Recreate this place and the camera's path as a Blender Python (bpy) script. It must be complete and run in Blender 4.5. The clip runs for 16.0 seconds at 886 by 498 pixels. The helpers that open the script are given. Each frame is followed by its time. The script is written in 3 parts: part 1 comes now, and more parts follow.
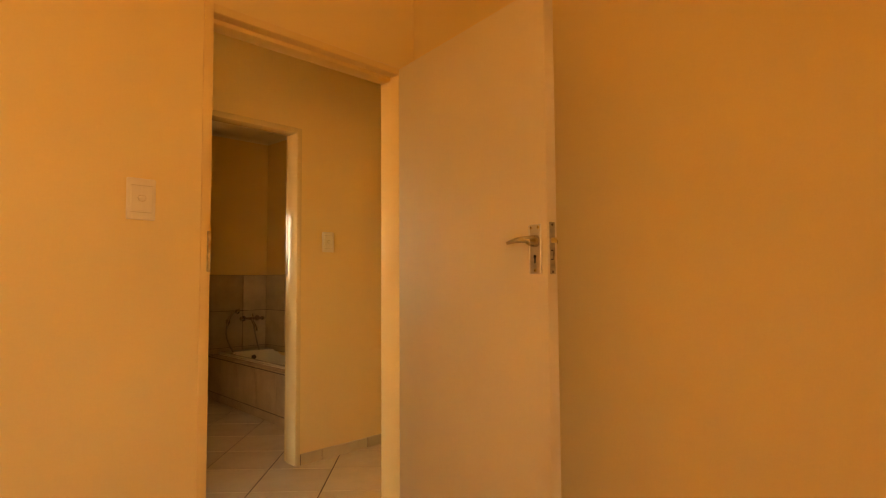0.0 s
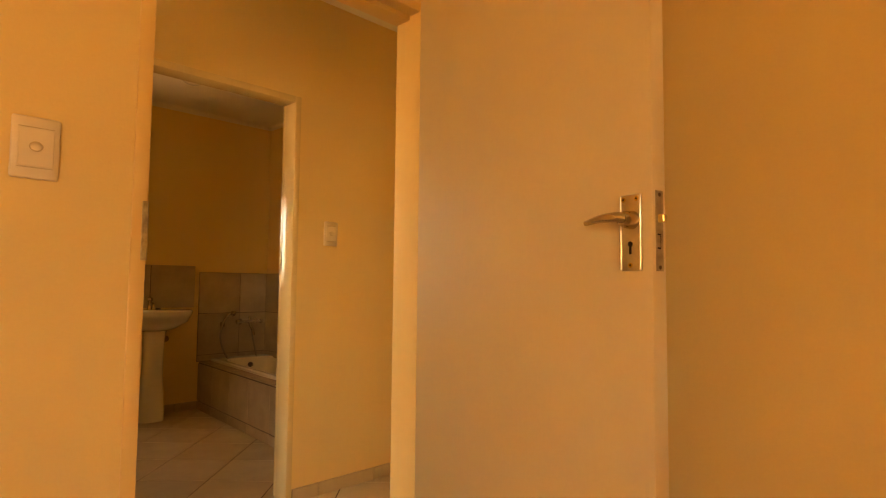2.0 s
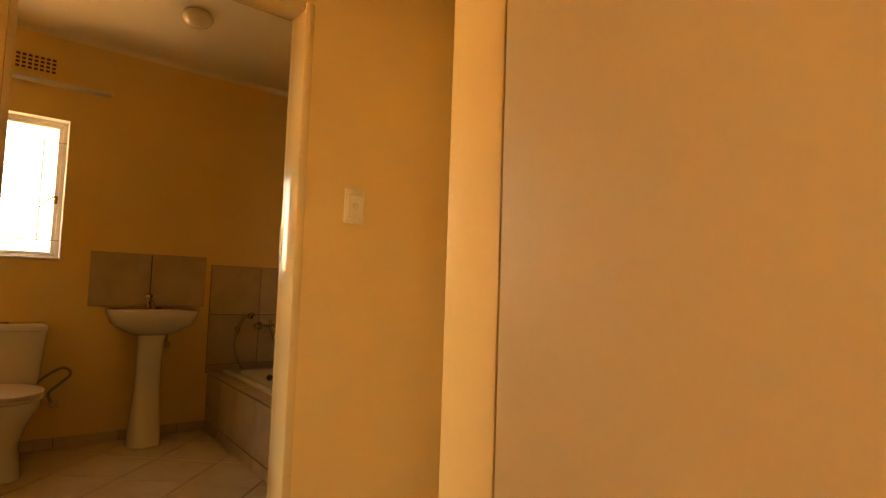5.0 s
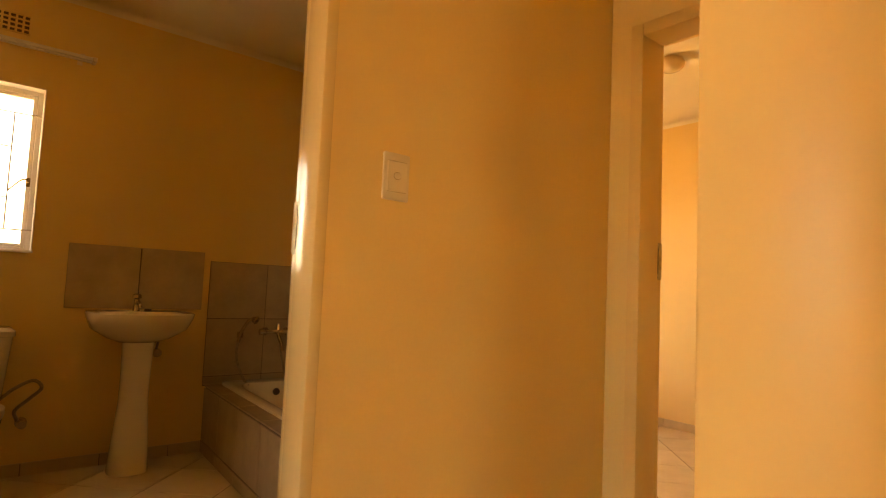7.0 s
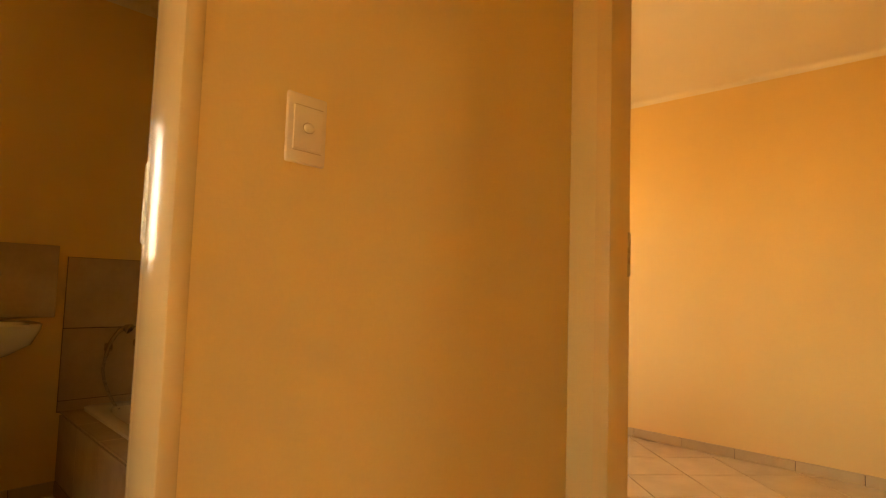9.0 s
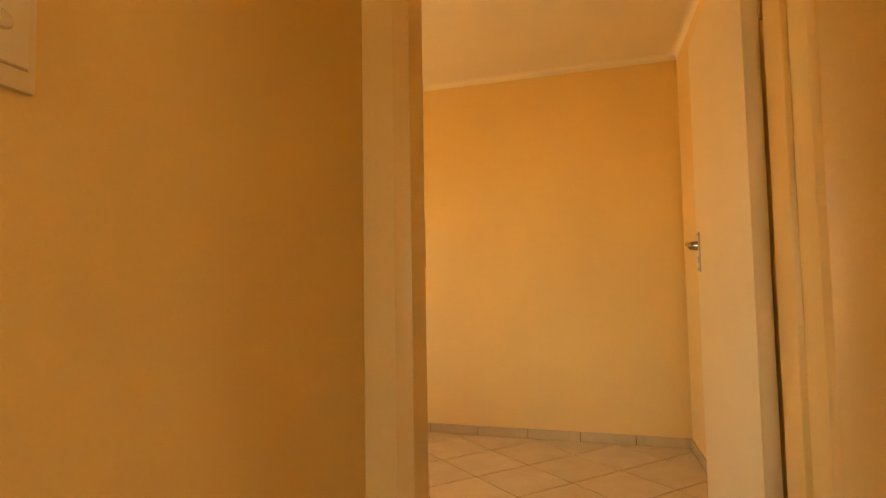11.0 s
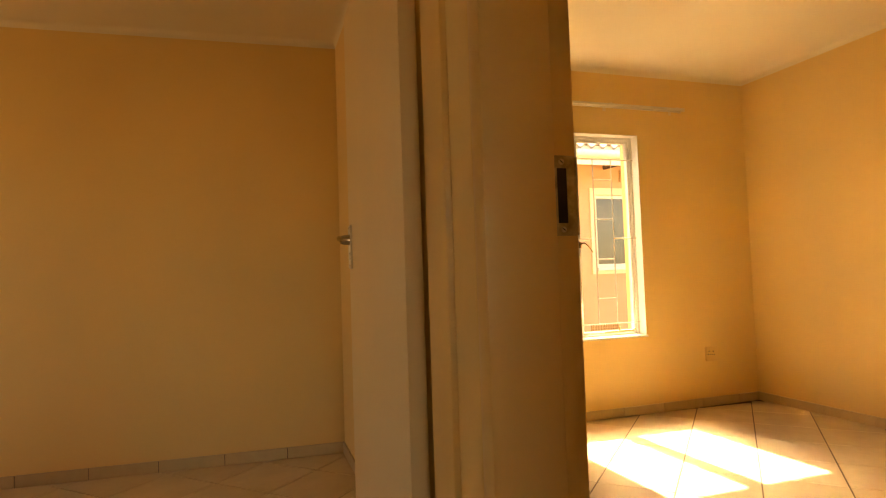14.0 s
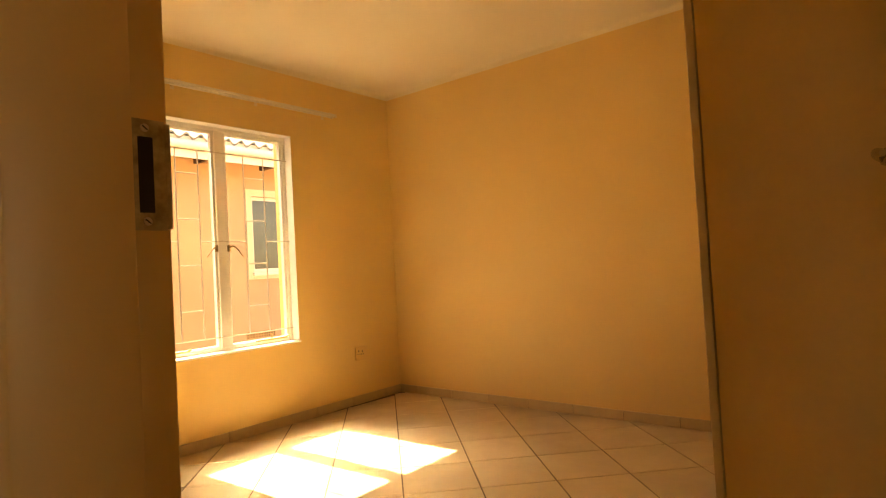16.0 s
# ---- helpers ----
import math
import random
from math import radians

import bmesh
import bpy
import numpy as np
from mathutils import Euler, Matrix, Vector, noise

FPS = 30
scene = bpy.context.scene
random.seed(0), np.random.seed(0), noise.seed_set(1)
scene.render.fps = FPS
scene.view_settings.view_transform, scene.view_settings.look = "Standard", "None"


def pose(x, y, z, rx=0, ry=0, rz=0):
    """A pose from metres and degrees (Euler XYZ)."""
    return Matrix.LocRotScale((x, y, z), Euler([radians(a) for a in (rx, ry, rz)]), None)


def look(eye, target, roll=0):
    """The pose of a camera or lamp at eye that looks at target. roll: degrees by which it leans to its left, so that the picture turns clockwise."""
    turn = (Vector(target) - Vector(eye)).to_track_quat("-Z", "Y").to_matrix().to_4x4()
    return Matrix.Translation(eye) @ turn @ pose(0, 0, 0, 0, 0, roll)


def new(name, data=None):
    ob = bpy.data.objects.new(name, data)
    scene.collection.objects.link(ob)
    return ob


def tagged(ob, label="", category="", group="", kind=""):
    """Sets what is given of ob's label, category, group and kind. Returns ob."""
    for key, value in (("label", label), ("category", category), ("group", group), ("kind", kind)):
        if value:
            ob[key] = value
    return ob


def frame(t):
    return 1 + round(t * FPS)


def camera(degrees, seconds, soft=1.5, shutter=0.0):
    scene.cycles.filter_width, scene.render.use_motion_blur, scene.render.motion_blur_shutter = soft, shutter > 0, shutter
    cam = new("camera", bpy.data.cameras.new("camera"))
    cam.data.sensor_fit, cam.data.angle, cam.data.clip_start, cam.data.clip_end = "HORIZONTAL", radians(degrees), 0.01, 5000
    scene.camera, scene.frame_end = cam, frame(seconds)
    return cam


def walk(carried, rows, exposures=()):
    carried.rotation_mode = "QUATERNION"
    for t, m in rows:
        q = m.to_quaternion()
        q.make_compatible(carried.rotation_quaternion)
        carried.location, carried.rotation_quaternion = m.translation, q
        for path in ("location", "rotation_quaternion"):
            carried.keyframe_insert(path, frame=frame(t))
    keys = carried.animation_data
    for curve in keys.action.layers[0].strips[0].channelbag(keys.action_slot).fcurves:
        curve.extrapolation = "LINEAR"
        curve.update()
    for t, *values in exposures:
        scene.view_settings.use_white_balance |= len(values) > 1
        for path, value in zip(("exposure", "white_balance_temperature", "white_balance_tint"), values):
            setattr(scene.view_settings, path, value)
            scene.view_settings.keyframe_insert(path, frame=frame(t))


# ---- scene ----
cam = camera(75.1, 16.0, soft=1.2)
PATH = [
    (0, (-0.863, -1.885, 1.09), (0.587, -0.512, 1.205), -0.4),
    (0.5, (-0.761, -1.777, 1.095), (0.668, -0.382, 1.208), -0.2),
    (1, (-0.664, -1.666, 1.078), (0.731, -0.238, 1.197), 0.2),
    (1.5, (-0.566, -1.523, 1.078), (0.83, -0.096, 1.209), 0.8),
    (2, (-0.464, -1.415, 1.079), (0.956, -0.012, 1.207), 0.6),
    (2.5, (-0.33, -1.296, 1.084), (1.098, 0.1, 1.209), 0.7),
    (3, (-0.216, -1.183, 1.08), (1.181, 0.244, 1.204), 0.8),
    (5.5, (0.248, -0.497, 1.049), (1.527, 1.034, 1.194), 2.2),
    (6, (0.291, -0.35, 1.045), (1.559, 1.19, 1.191), 2.3),
    (6.5, (0.334, -0.219, 1.054), (1.607, 1.317, 1.2), 2.3),
    (7, (0.42, -0.093, 1.049), (1.697, 1.439, 1.197), 2.5),
    (7.5, (0.521, 0.021, 1.056), (1.797, 1.554, 1.208), 2.7),
    (8, (0.587, 0.102, 1.055), (1.867, 1.632, 1.201), 2.6),
    (8.5, (0.645, 0.194, 1.06), (1.971, 1.684, 1.203), 2.5),
    (9, (0.687, 0.293, 1.067), (2.186, 1.608, 1.21), 1.8),
    (9.5, (0.699, 0.359, 1.06), (2.381, 1.43, 1.212), 0.5),
    (12, (0.981, 0.677, 1.088), (2.975, 0.785, 1.196), -1.0),
    (12.5, (1.028, 0.66, 1.084), (3.022, 0.541, 1.192), -1.3),
    (13, (1.11, 0.63, 1.07), (3.086, 0.334, 1.175), -1.6),
    (13.5, (1.192, 0.57, 1.071), (3.14, 0.129, 1.17), -1.6),
    (14, (1.24, 0.507, 1.077), (3.137, -0.121, 1.17), -1.9),
    (14.5, (1.279, 0.45, 1.073), (3.076, -0.424, 1.158), -2.1),
    (15, (1.312, 0.424, 1.073), (2.939, -0.736, 1.152), -2.6),
    (15.5, (1.331, 0.394, 1.073), (2.756, -1.007, 1.141), -2.9),
    (16, (1.38, 0.323, 1.075), (2.639, -1.23, 1.133), -3.1),
]
EXPOSURES = [(0, 4.22, 13000, 10), (3, 4.42, 13000, 10), (5.5, 4.36, 13000, 10), (6.5, 4.36, 13000, 10), (7.5, 4.48, 13000, 10), (9, 4.34, 13000, 10), (9.5, 4.18, 13000, 10), (12, 4.1, 13000, 10), (12.5, 3.75, 12900, 10), (13.5, 3.12, 12600, 10), (15, 2.74, 12000, 10), (16, 2.73, 11800, 10)]
walk(cam, [(t, look(eye, aim, lean)) for t, eye, aim, lean in PATH], EXPOSURES)
SKY, SUN = 0.125, 5.0
LIGHT_A, LIGHT_H, LIGHT_B, LIGHT_W = 1.25, 0.012, 0.68, 0.15
WARM = (1.0, 0.67, 0.42)
WARM_A = (1.0, 0.585, 0.34)
WARM_W = (1.0, 0.58, 0.33)

# ---- world, sun and window light ----
SUN_TO = Vector((0.78, 0.03, 1.0)).normalized()
world = bpy.data.worlds.new("world")
scene.world = world
world.use_nodes = True
wn = world.node_tree
sky = wn.nodes.new("ShaderNodeTexSky")
sky.sky_type, sky.sun_disc = "NISHITA", False
sky.sun_elevation, sky.sun_rotation = radians(52), radians(88)
wn.links.new(sky.outputs["Color"], wn.nodes["Background"].inputs["Color"])
wn.nodes["Background"].inputs["Strength"].default_value = SKY

sun_data = bpy.data.lights.new("sun", "SUN")
sun_data.energy, sun_data.angle, sun_data.color = SUN, radians(0.5), (1.0, 0.93, 0.86)
sun = new("sun", sun_data)
sun.matrix_world = look(SUN_TO * 30, (0, 0, 0))


def window_light(name, eye, target, width, height, watts, colour):
    data = bpy.data.lights.new(name, "AREA")
    data.shape, data.size, data.size_y, data.energy, data.color = "RECTANGLE", width, height, watts, colour
    lamp = new(name, data)
    lamp.matrix_world = look(eye, target)
    return lamp


# Warm-tinted daylight stand-in at an unseen window, placed to balance the bedroom walls.
window_light("sky_light_bedroom", (-2.3, -3.73, 1.34), (-0.6, -0.8, 0.6), 1.0, 1.4, LIGHT_A, WARM_A)
# Weak fill lamp added at the unseen west end of the passage.
window_light("fill_light_passage", (-3.32, 0.66, 1.3), (0, 0.66, 1.2), 0.8, 1.9, LIGHT_H, WARM)
window_light("sky_light_far_bedroom", (3.7, 3.78, 1.3), (3.7, 0, -0.6), 1.0, 1.4, LIGHT_B, WARM)
window_light("sky_light_bathroom", (0.39, 3.86, 1.62), (0.39, 0, 2.1), 0.56, 0.86, LIGHT_W, WARM_W)

# ---- materials ----


def material(name, colour, rough=0.5, metal=0.0, vary=0.06, scale=3.0, grain=60.0, bump=0.1, depth=0.002, spot=None, each=0.0, spec=0.5, coat=0.0):
    """Paint or stone with slow and fine variation, fine relief and, with each, a difference from piece to piece."""
    m = bpy.data.materials.new(name)
    m.use_nodes = True
    n, l = m.node_tree.nodes, m.node_tree.links
    b = n["Principled BSDF"]
    b.inputs["Metallic"].default_value = metal
    b.inputs["Specular IOR Level"].default_value = spec
    b.inputs["Coat Weight"].default_value = coat
    b.inputs["Coat Roughness"].default_value = 0.12
    tc = n.new("ShaderNodeTexCoord")
    big, fine = n.new("ShaderNodeTexNoise"), n.new("ShaderNodeTexNoise")
    big.inputs["Scale"].default_value, big.inputs["Detail"].default_value = scale, 5
    fine.inputs["Scale"].default_value, fine.inputs["Detail"].default_value = grain, 4
    geo = n.new("ShaderNodeNewGeometry")
    source = geo.outputs["Position"]
    if each:
        info = n.new("ShaderNodeObjectInfo")
        add = n.new("ShaderNodeVectorMath")
        add.operation = "ADD"
        grow = n.new("ShaderNodeMath")
        grow.operation = "MULTIPLY"
        grow.inputs[1].default_value = 37.0
        l.new(info.outputs["Random"], grow.inputs[0])
        l.new(geo.outputs["Position"], add.inputs[0])
        l.new(grow.outputs[0], add.inputs[1])
        source = add.outputs[0]
    l.new(source, big.inputs["Vector"])
    l.new(source, fine.inputs["Vector"])
    mix = n.new("ShaderNodeMix")
    mix.data_type = "RGBA"
    dark = tuple(c * (1 - vary * 2.2) for c in colour) if spot is None else spot
    light = tuple(min(1, c * (1 + vary)) for c in colour)
    mix.inputs[6].default_value, mix.inputs[7].default_value = (*dark, 1), (*light, 1)
    ramp = n.new("ShaderNodeMapRange")
    ramp.inputs[1].default_value, ramp.inputs[2].default_value = 0.3, 0.7
    blend = n.new("ShaderNodeMath")
    blend.operation = "MULTIPLY_ADD"
    blend.inputs[1].default_value = 0.25
    l.new(fine.outputs["Fac"], blend.inputs[0])
    l.new(big.outputs["Fac"], blend.inputs[2])
    shift = n.new("ShaderNodeMath")
    shift.operation = "SUBTRACT"
    shift.inputs[1].default_value = 0.125
    l.new(blend.outputs[0], shift.inputs[0])
    l.new(shift.outputs[0], ramp.inputs[0])
    l.new(ramp.outputs[0], mix.inputs[0])
    out = mix.outputs[2]
    if each:
        hsv = n.new("ShaderNodeHueSaturation")
        span = n.new("ShaderNodeMapRange")
        span.inputs[3].default_value, span.inputs[4].default_value = 1 - each, 1 + each
        l.new(info.outputs["Random"], span.inputs[0])
        l.new(span.outputs[0], hsv.inputs["Value"])
        l.new(out, hsv.inputs["Color"])
        out = hsv.outputs[0]
    l.new(out, b.inputs["Base Color"])
    rr = n.new("ShaderNodeMapRange")
    rr.inputs[3].default_value, rr.inputs[4].default_value = max(0.02, rough * 0.85), min(1, rough * 1.15)
    l.new(big.outputs["Fac"], rr.inputs[0])
    l.new(rr.outputs[0], b.inputs["Roughness"])
    if bump:
        bp = n.new("ShaderNodeBump")
        bp.inputs["Strength"].default_value, bp.inputs["Distance"].default_value = bump, depth
        l.new(fine.outputs["Fac"], bp.inputs["Height"])
        l.new(bp.outputs[0], b.inputs["Normal"])
    return m


def clear_glass(name, rough):
    m = bpy.data.materials.new(name)
    m.use_nodes = True
    b = m.node_tree.nodes["Principled BSDF"]
    b.inputs["Base Color"].default_value = (0.97, 0.98, 0.97, 1)
    b.inputs["Transmission Weight"].default_value = 1.0
    b.inputs["Roughness"].default_value, b.inputs["IOR"].default_value = rough, 1.1 if rough == 0 else 1.3
    return m


PLASTER = material("wall_paint", (0.79, 0.548, 0.238), 0.62, vary=0.025, scale=1.2, grain=140, bump=0.25, depth=0.0015)
CEILING = material("ceiling_paint", (0.80, 0.70, 0.52), 0.8, vary=0.02, scale=1.5, grain=120, bump=0.1)
ENAMEL = material("frame_enamel", (0.77, 0.51, 0.22), 0.36, vary=0.02, scale=4, grain=55, bump=0.14, depth=0.0012, spec=0.4)
GLOSS = material("gloss_enamel", (0.70, 0.50, 0.25), 0.2, vary=0.02, scale=4, grain=45, bump=0.10, depth=0.0010, spec=0.6)
DOOR = material("door_enamel", (0.74, 0.575, 0.345), 0.52, vary=0.02, scale=2.5, grain=90, bump=0.12, depth=0.001)
TILE = material("floor_tile", (0.66, 0.53, 0.36), 0.22, vary=0.035, scale=5.5, grain=38, bump=0.05, each=0.05)
WALLTILE = material("wall_tile", (0.50, 0.37, 0.235), 0.2, vary=0.06, scale=7, grain=45, bump=0.06, each=0.06)
SKIRT = material("skirting_tile", (0.54, 0.39, 0.22), 0.5, vary=0.035, scale=9, grain=45, each=0.06)
GROUT = material("grout", (0.13, 0.075, 0.04), 0.9, vary=0.15, scale=12, grain=150, bump=0.3)
CERAMIC = material("sanitary_ware", (0.80, 0.72, 0.56), 0.12, vary=0.01, bump=0.0, coat=0.4)
PLASTIC = material("white_plastic", (0.74, 0.60, 0.40), 0.3, vary=0.01, bump=0.0)
CHROME = material("chrome", (0.55, 0.49, 0.40), 0.18, 1.0, vary=0.03, bump=0.0)
NICKEL = material("satin_nickel", (0.62, 0.53, 0.40), 0.30, 1.0, vary=0.06, scale=25, grain=200, bump=0.03)
FOREND = material("dull_steel", (0.42, 0.33, 0.21), 0.45, 0.7, vary=0.15, scale=40, grain=150, bump=0.1)
BRASS = material("brass", (0.62, 0.42, 0.16), 0.3, 1.0, vary=0.1, scale=30, bump=0.05)
WORN = material("worn_plate", (0.46, 0.37, 0.22), 0.42, 0.55, vary=0.3, scale=38, grain=160, bump=0.3, spot=(0.27, 0.19, 0.095))
# Near-black for thin pieces that imitate the shade in slots and holes.
DARK = material("hollow_shade", (0.025, 0.015, 0.01), 0.8, vary=0.1, bump=0.0)
STEEL = material("window_paint", (0.84, 0.80, 0.73), 0.35, vary=0.03, scale=8, grain=60)
BAR = material("bar_paint", (0.60, 0.52, 0.42), 0.4, vary=0.05, scale=15)
RAIL = material("curtain_rail", (0.70, 0.64, 0.54), 0.3, 0.3, vary=0.03, bump=0.0)
RUBBER = material("waste_fittings", (0.10, 0.07, 0.045), 0.4, vary=0.1, bump=0.0)
HOSE = material("braided_hose", (0.34, 0.27, 0.18), 0.35, 0.7, vary=0.2, scale=120, grain=400, bump=0.4)
LAMPGLASS = material("opal_lamp_glass", (0.78, 0.66, 0.48), 0.15, vary=0.01, bump=0.0, coat=0.4)
BOARD = material("wardrobe_board", (0.86, 0.58, 0.25), 0.42, vary=0.04, scale=3, grain=70)
CEMENT = material("outer_plaster", (0.54, 0.335, 0.215), 0.9, vary=0.06, scale=1.2, grain=45, bump=0.5, depth=0.004)
BAND = material("outer_window_band", (0.68, 0.57, 0.42), 0.85, vary=0.04, scale=2, grain=45, bump=0.4)
ROOF = material("roof_tile", (0.32, 0.26, 0.22), 0.85, vary=0.10, scale=6, grain=50, bump=0.4, each=0.12)
FASCIA = material("fascia_paint", (0.72, 0.68, 0.61), 0.5, vary=0.03)
BEAM = material("dark_rafter", (0.10, 0.05, 0.03), 0.8, vary=0.15)
SAND = material("sandy_ground", (0.42, 0.29, 0.17), 0.95, vary=0.12, scale=0.7, grain=25, bump=0.6, depth=0.02)
# Dark colour that stands for the shade inside air brick holes.
HOLE_SHADE = material("vent_hole_shade", (0.15, 0.085, 0.04), 0.9, vary=0.1, bump=0.0)
# Brass darkened in its colour for handles that stand against the bright window.
SHADED_BRASS = material("shaded_brass", (0.30, 0.19, 0.075), 0.35, 0.9, vary=0.1, scale=30, bump=0.05)
VENT = material("terracotta_vent", (0.55, 0.33, 0.16), 0.85, vary=0.08, scale=20)
GLASS = clear_glass("clear_glass", 0.0)
FROST = clear_glass("obscured_glass", 0.45)
PANE = material("dark_pane", (0.10, 0.085, 0.06), 0.06, vary=0.1, bump=0.0)

# ---- mesh tools ----


def box(bm, x0, x1, y0, y1, z0, z1, bevel=0.0, seg=1):
    r = bmesh.ops.create_cube(bm, size=1.0)
    vs = r["verts"]
    bmesh.ops.scale(bm, vec=(abs(x1 - x0), abs(y1 - y0), abs(z1 - z0)), verts=vs)
    bmesh.ops.translate(bm, vec=((x0 + x1) / 2, (y0 + y1) / 2, (z0 + z1) / 2), verts=vs)
    if bevel:
        es = list({e for v in vs for e in v.link_edges})
        bmesh.ops.bevel(bm, geom=es, offset=bevel, segments=seg, profile=0.5, affect="EDGES")


def boxed(*args, **kw):
    bm = bmesh.new()
    box(bm, *args, **kw)
    return bm


def tube(bm, points, radius, sides=10, closed_ends=True):
    """A round bar through points; radius is a number or one for each point."""
    pts = [Vector(p) for p in points]
    rad = radius if isinstance(radius, (list, tuple)) else [radius] * len(pts)
    rings, up = [], None
    for i, p in enumerate(pts):
        d = (pts[min(i + 1, len(pts) - 1)] - pts[max(i - 1, 0)]).normalized()
        if up is None:
            up = d.orthogonal().normalized()
        side = d.cross(up).normalized()
        up = side.cross(d).normalized()
        rings.append([bm.verts.new(p + rad[i] * (math.cos(a) * up + math.sin(a) * side)) for a in (2 * math.pi * k / sides for k in range(sides))])
    for a, b in zip(rings, rings[1:]):
        for k in range(sides):
            bm.faces.new((a[k], a[(k + 1) % sides], b[(k + 1) % sides], b[k]))
    if closed_ends:
        bm.faces.new(rings[0][::-1])
        bm.faces.new(rings[-1])


def tubed(points, radius, sides=10):
    bm = bmesh.new()
    tube(bm, points, radius, sides)
    return bm


def smooth_path(points, steps=8):
    """A rounded path through a few points."""
    p = [Vector(q) for q in points]
    p = [p[0] * 2 - p[1]] + p + [p[-1] * 2 - p[-2]]
    out = []
    for i in range(1, len(p) - 2):
        for k in range(steps):
            t = k / steps
            out.append(0.5 * (2 * p[i] + (p[i + 1] - p[i - 1]) * t + (2 * p[i - 1] - 5 * p[i] + 4 * p[i + 1] - p[i + 2]) * t * t + (3 * p[i] - p[i - 1] - 3 * p[i + 1] + p[i + 2]) * t ** 3))
    return out + [p[-2]]


def loft(rings, cap0=True, cap1=True):
    """A skin over rings of points, each ring with as many points."""
    bm = bmesh.new()
    vs = [[bm.verts.new(p) for p in r] for r in rings]
    n = len(vs[0])
    for a, b in zip(vs, vs[1:]):
        for k in range(n):
            bm.faces.new((a[k], a[(k + 1) % n], b[(k + 1) % n], b[k]))
    if cap0:
        bm.faces.new(vs[0][::-1])
    if cap1:
        bm.faces.new(vs[-1])
    bmesh.ops.recalc_face_normals(bm, faces=bm.faces)
    return bm


def oval(cx, cy, z, rx, ry, n=32, power=2.0):
    out = []
    for k in range(n):
        a = 2 * math.pi * k / n
        c, s = math.cos(a), math.sin(a)
        out.append((cx + rx * math.copysign(abs(c) ** (2 / power), c), cy + ry * math.copysign(abs(s) ** (2 / power), s), z))
    return out


def mesh_of(name, bm, mat, smooth=False):
    me = bpy.data.meshes.new(name)
    bm.to_mesh(me)
    bm.free()
    me.materials.append(mat)
    if smooth:
        for p in me.polygons:
            p.use_smooth = True
        me.set_sharp_from_angle(angle=radians(40))
    return me


def thing(name, label, category, m=None, group="", kind=""):
    ob = new(name)
    ob.empty_display_size = 0.1
    if m is not None:
        ob.matrix_world = m
    return tagged(ob, label, category, group, kind)


def part(name, bm, mat, parent, label="", smooth=False):
    ob = new(name, mesh_of(name, bm, mat, smooth))
    ob.parent = parent
    return tagged(ob, label)


def whole(name, bm, mat, label, category, smooth=False, group="", kind="", m=None):
    ob = new(name, mesh_of(name, bm, mat, smooth))
    if m is not None:
        ob.matrix_world = m
    return tagged(ob, label, category, group, kind)


# ---- the shell: walls, ceiling, floor slab ----
CEIL = 2.60
SKEW = 3.6   # the far bedroom is not quite square
EX = 4.91 + 3.67 * math.tan(radians(SKEW))


def wall(name, x0, x1, y0, y1, label, openings=(), z0=-0.02, z1=CEIL + 0.02, mat=None):
    """A wall along its longer side, with openings (from, to, bottom, top) measured along that side."""
    along_x = (x1 - x0) > (y1 - y0)
    a0, a1 = (x0, x1) if along_x else (y0, y1)
    bm = bmesh.new()

    def cell(a, b, c, d):
        if b - a > 1e-4 and d - c > 1e-4:
            if along_x:
                box(bm, a, b, y0, y1, c, d)
            else:
                box(bm, x0, x1, a, b, c, d)

    at = a0
    for o0, o1, ob, ot in sorted(openings):
        cell(at, o0, z0, z1)
        cell(o0, o1, z0, ob)
        cell(o0, o1, ot, z1)
        at = o1
    cell(at, a1, z0, z1)
    return whole(name, bm, mat or PLASTER, label, "wall", kind="structure")


OUT = 0.03   # how far a frame is let into its wall
HEAD = 2.035
BATH_HEAD = 2.026
HEAD_A = 2.016
YN = 1.168   # passage, north side
wall("wall_bedroom_north", -3.3, 0.942, 0.0, 0.113, "smooth warm yellow painted plaster wall with a doorway", [(-0.004 - OUT, 0.90 + OUT, -0.02, HEAD_A + OUT)])
wall("wall_sunny_room_north", 1.092, 2.275, -0.03, 0.145, "warm yellow painted plaster wall with a doorway to the sunny room", [(1.218 - OUT, 2.118 + OUT, -0.02, HEAD + OUT)])
wall("wall_partition", 0.942, 1.092, -3.6, 0.113, "warm yellow painted plaster partition between two bedrooms")
wall("wall_passage_north", -3.3, 2.275, YN, 1.31, "warm yellow painted plaster passage wall with the bathroom doorway", [(0.234 - 0.014, 1.080 + 0.014, -0.02, BATH_HEAD + 0.014)])
wall("wall_passage_east", 2.275, 2.445, -0.03, 3.65, "warm yellow painted end wall of the passage with a doorway", [(0.143 - OUT, 1.05 + OUT, -0.02, HEAD + OUT)])
wall("wall_between_bedrooms", 2.445, 4.91, -0.17, -0.02, "warm yellow painted plaster wall between two bedrooms")
wall("wall_east", 4.91, 5.13, -3.55, -0.10, "warm yellow painted outer wall with a steel window", [(-2.30, -1.225, 0.573, 2.098)])
eb = wall("wall_far_bedroom_east", 0.0, 0.22, 0.0, 4.0, "warm yellow painted outer wall of the far bedroom")
eb.matrix_world = pose(4.91, -0.10, 0, 0, 0, -SKEW)
wall("wall_sunny_room_south", 0.942, 4.91, -3.55, -3.345, "warm yellow painted plaster wall of the sunny room")
wall("wall_north", -0.21, 5.40, 3.65, 3.87, "warm yellow painted outer wall with bathroom and bedroom windows", [(0.102, 0.702, 1.16, 2.045), (3.17, 4.24, 0.573, 2.098)])
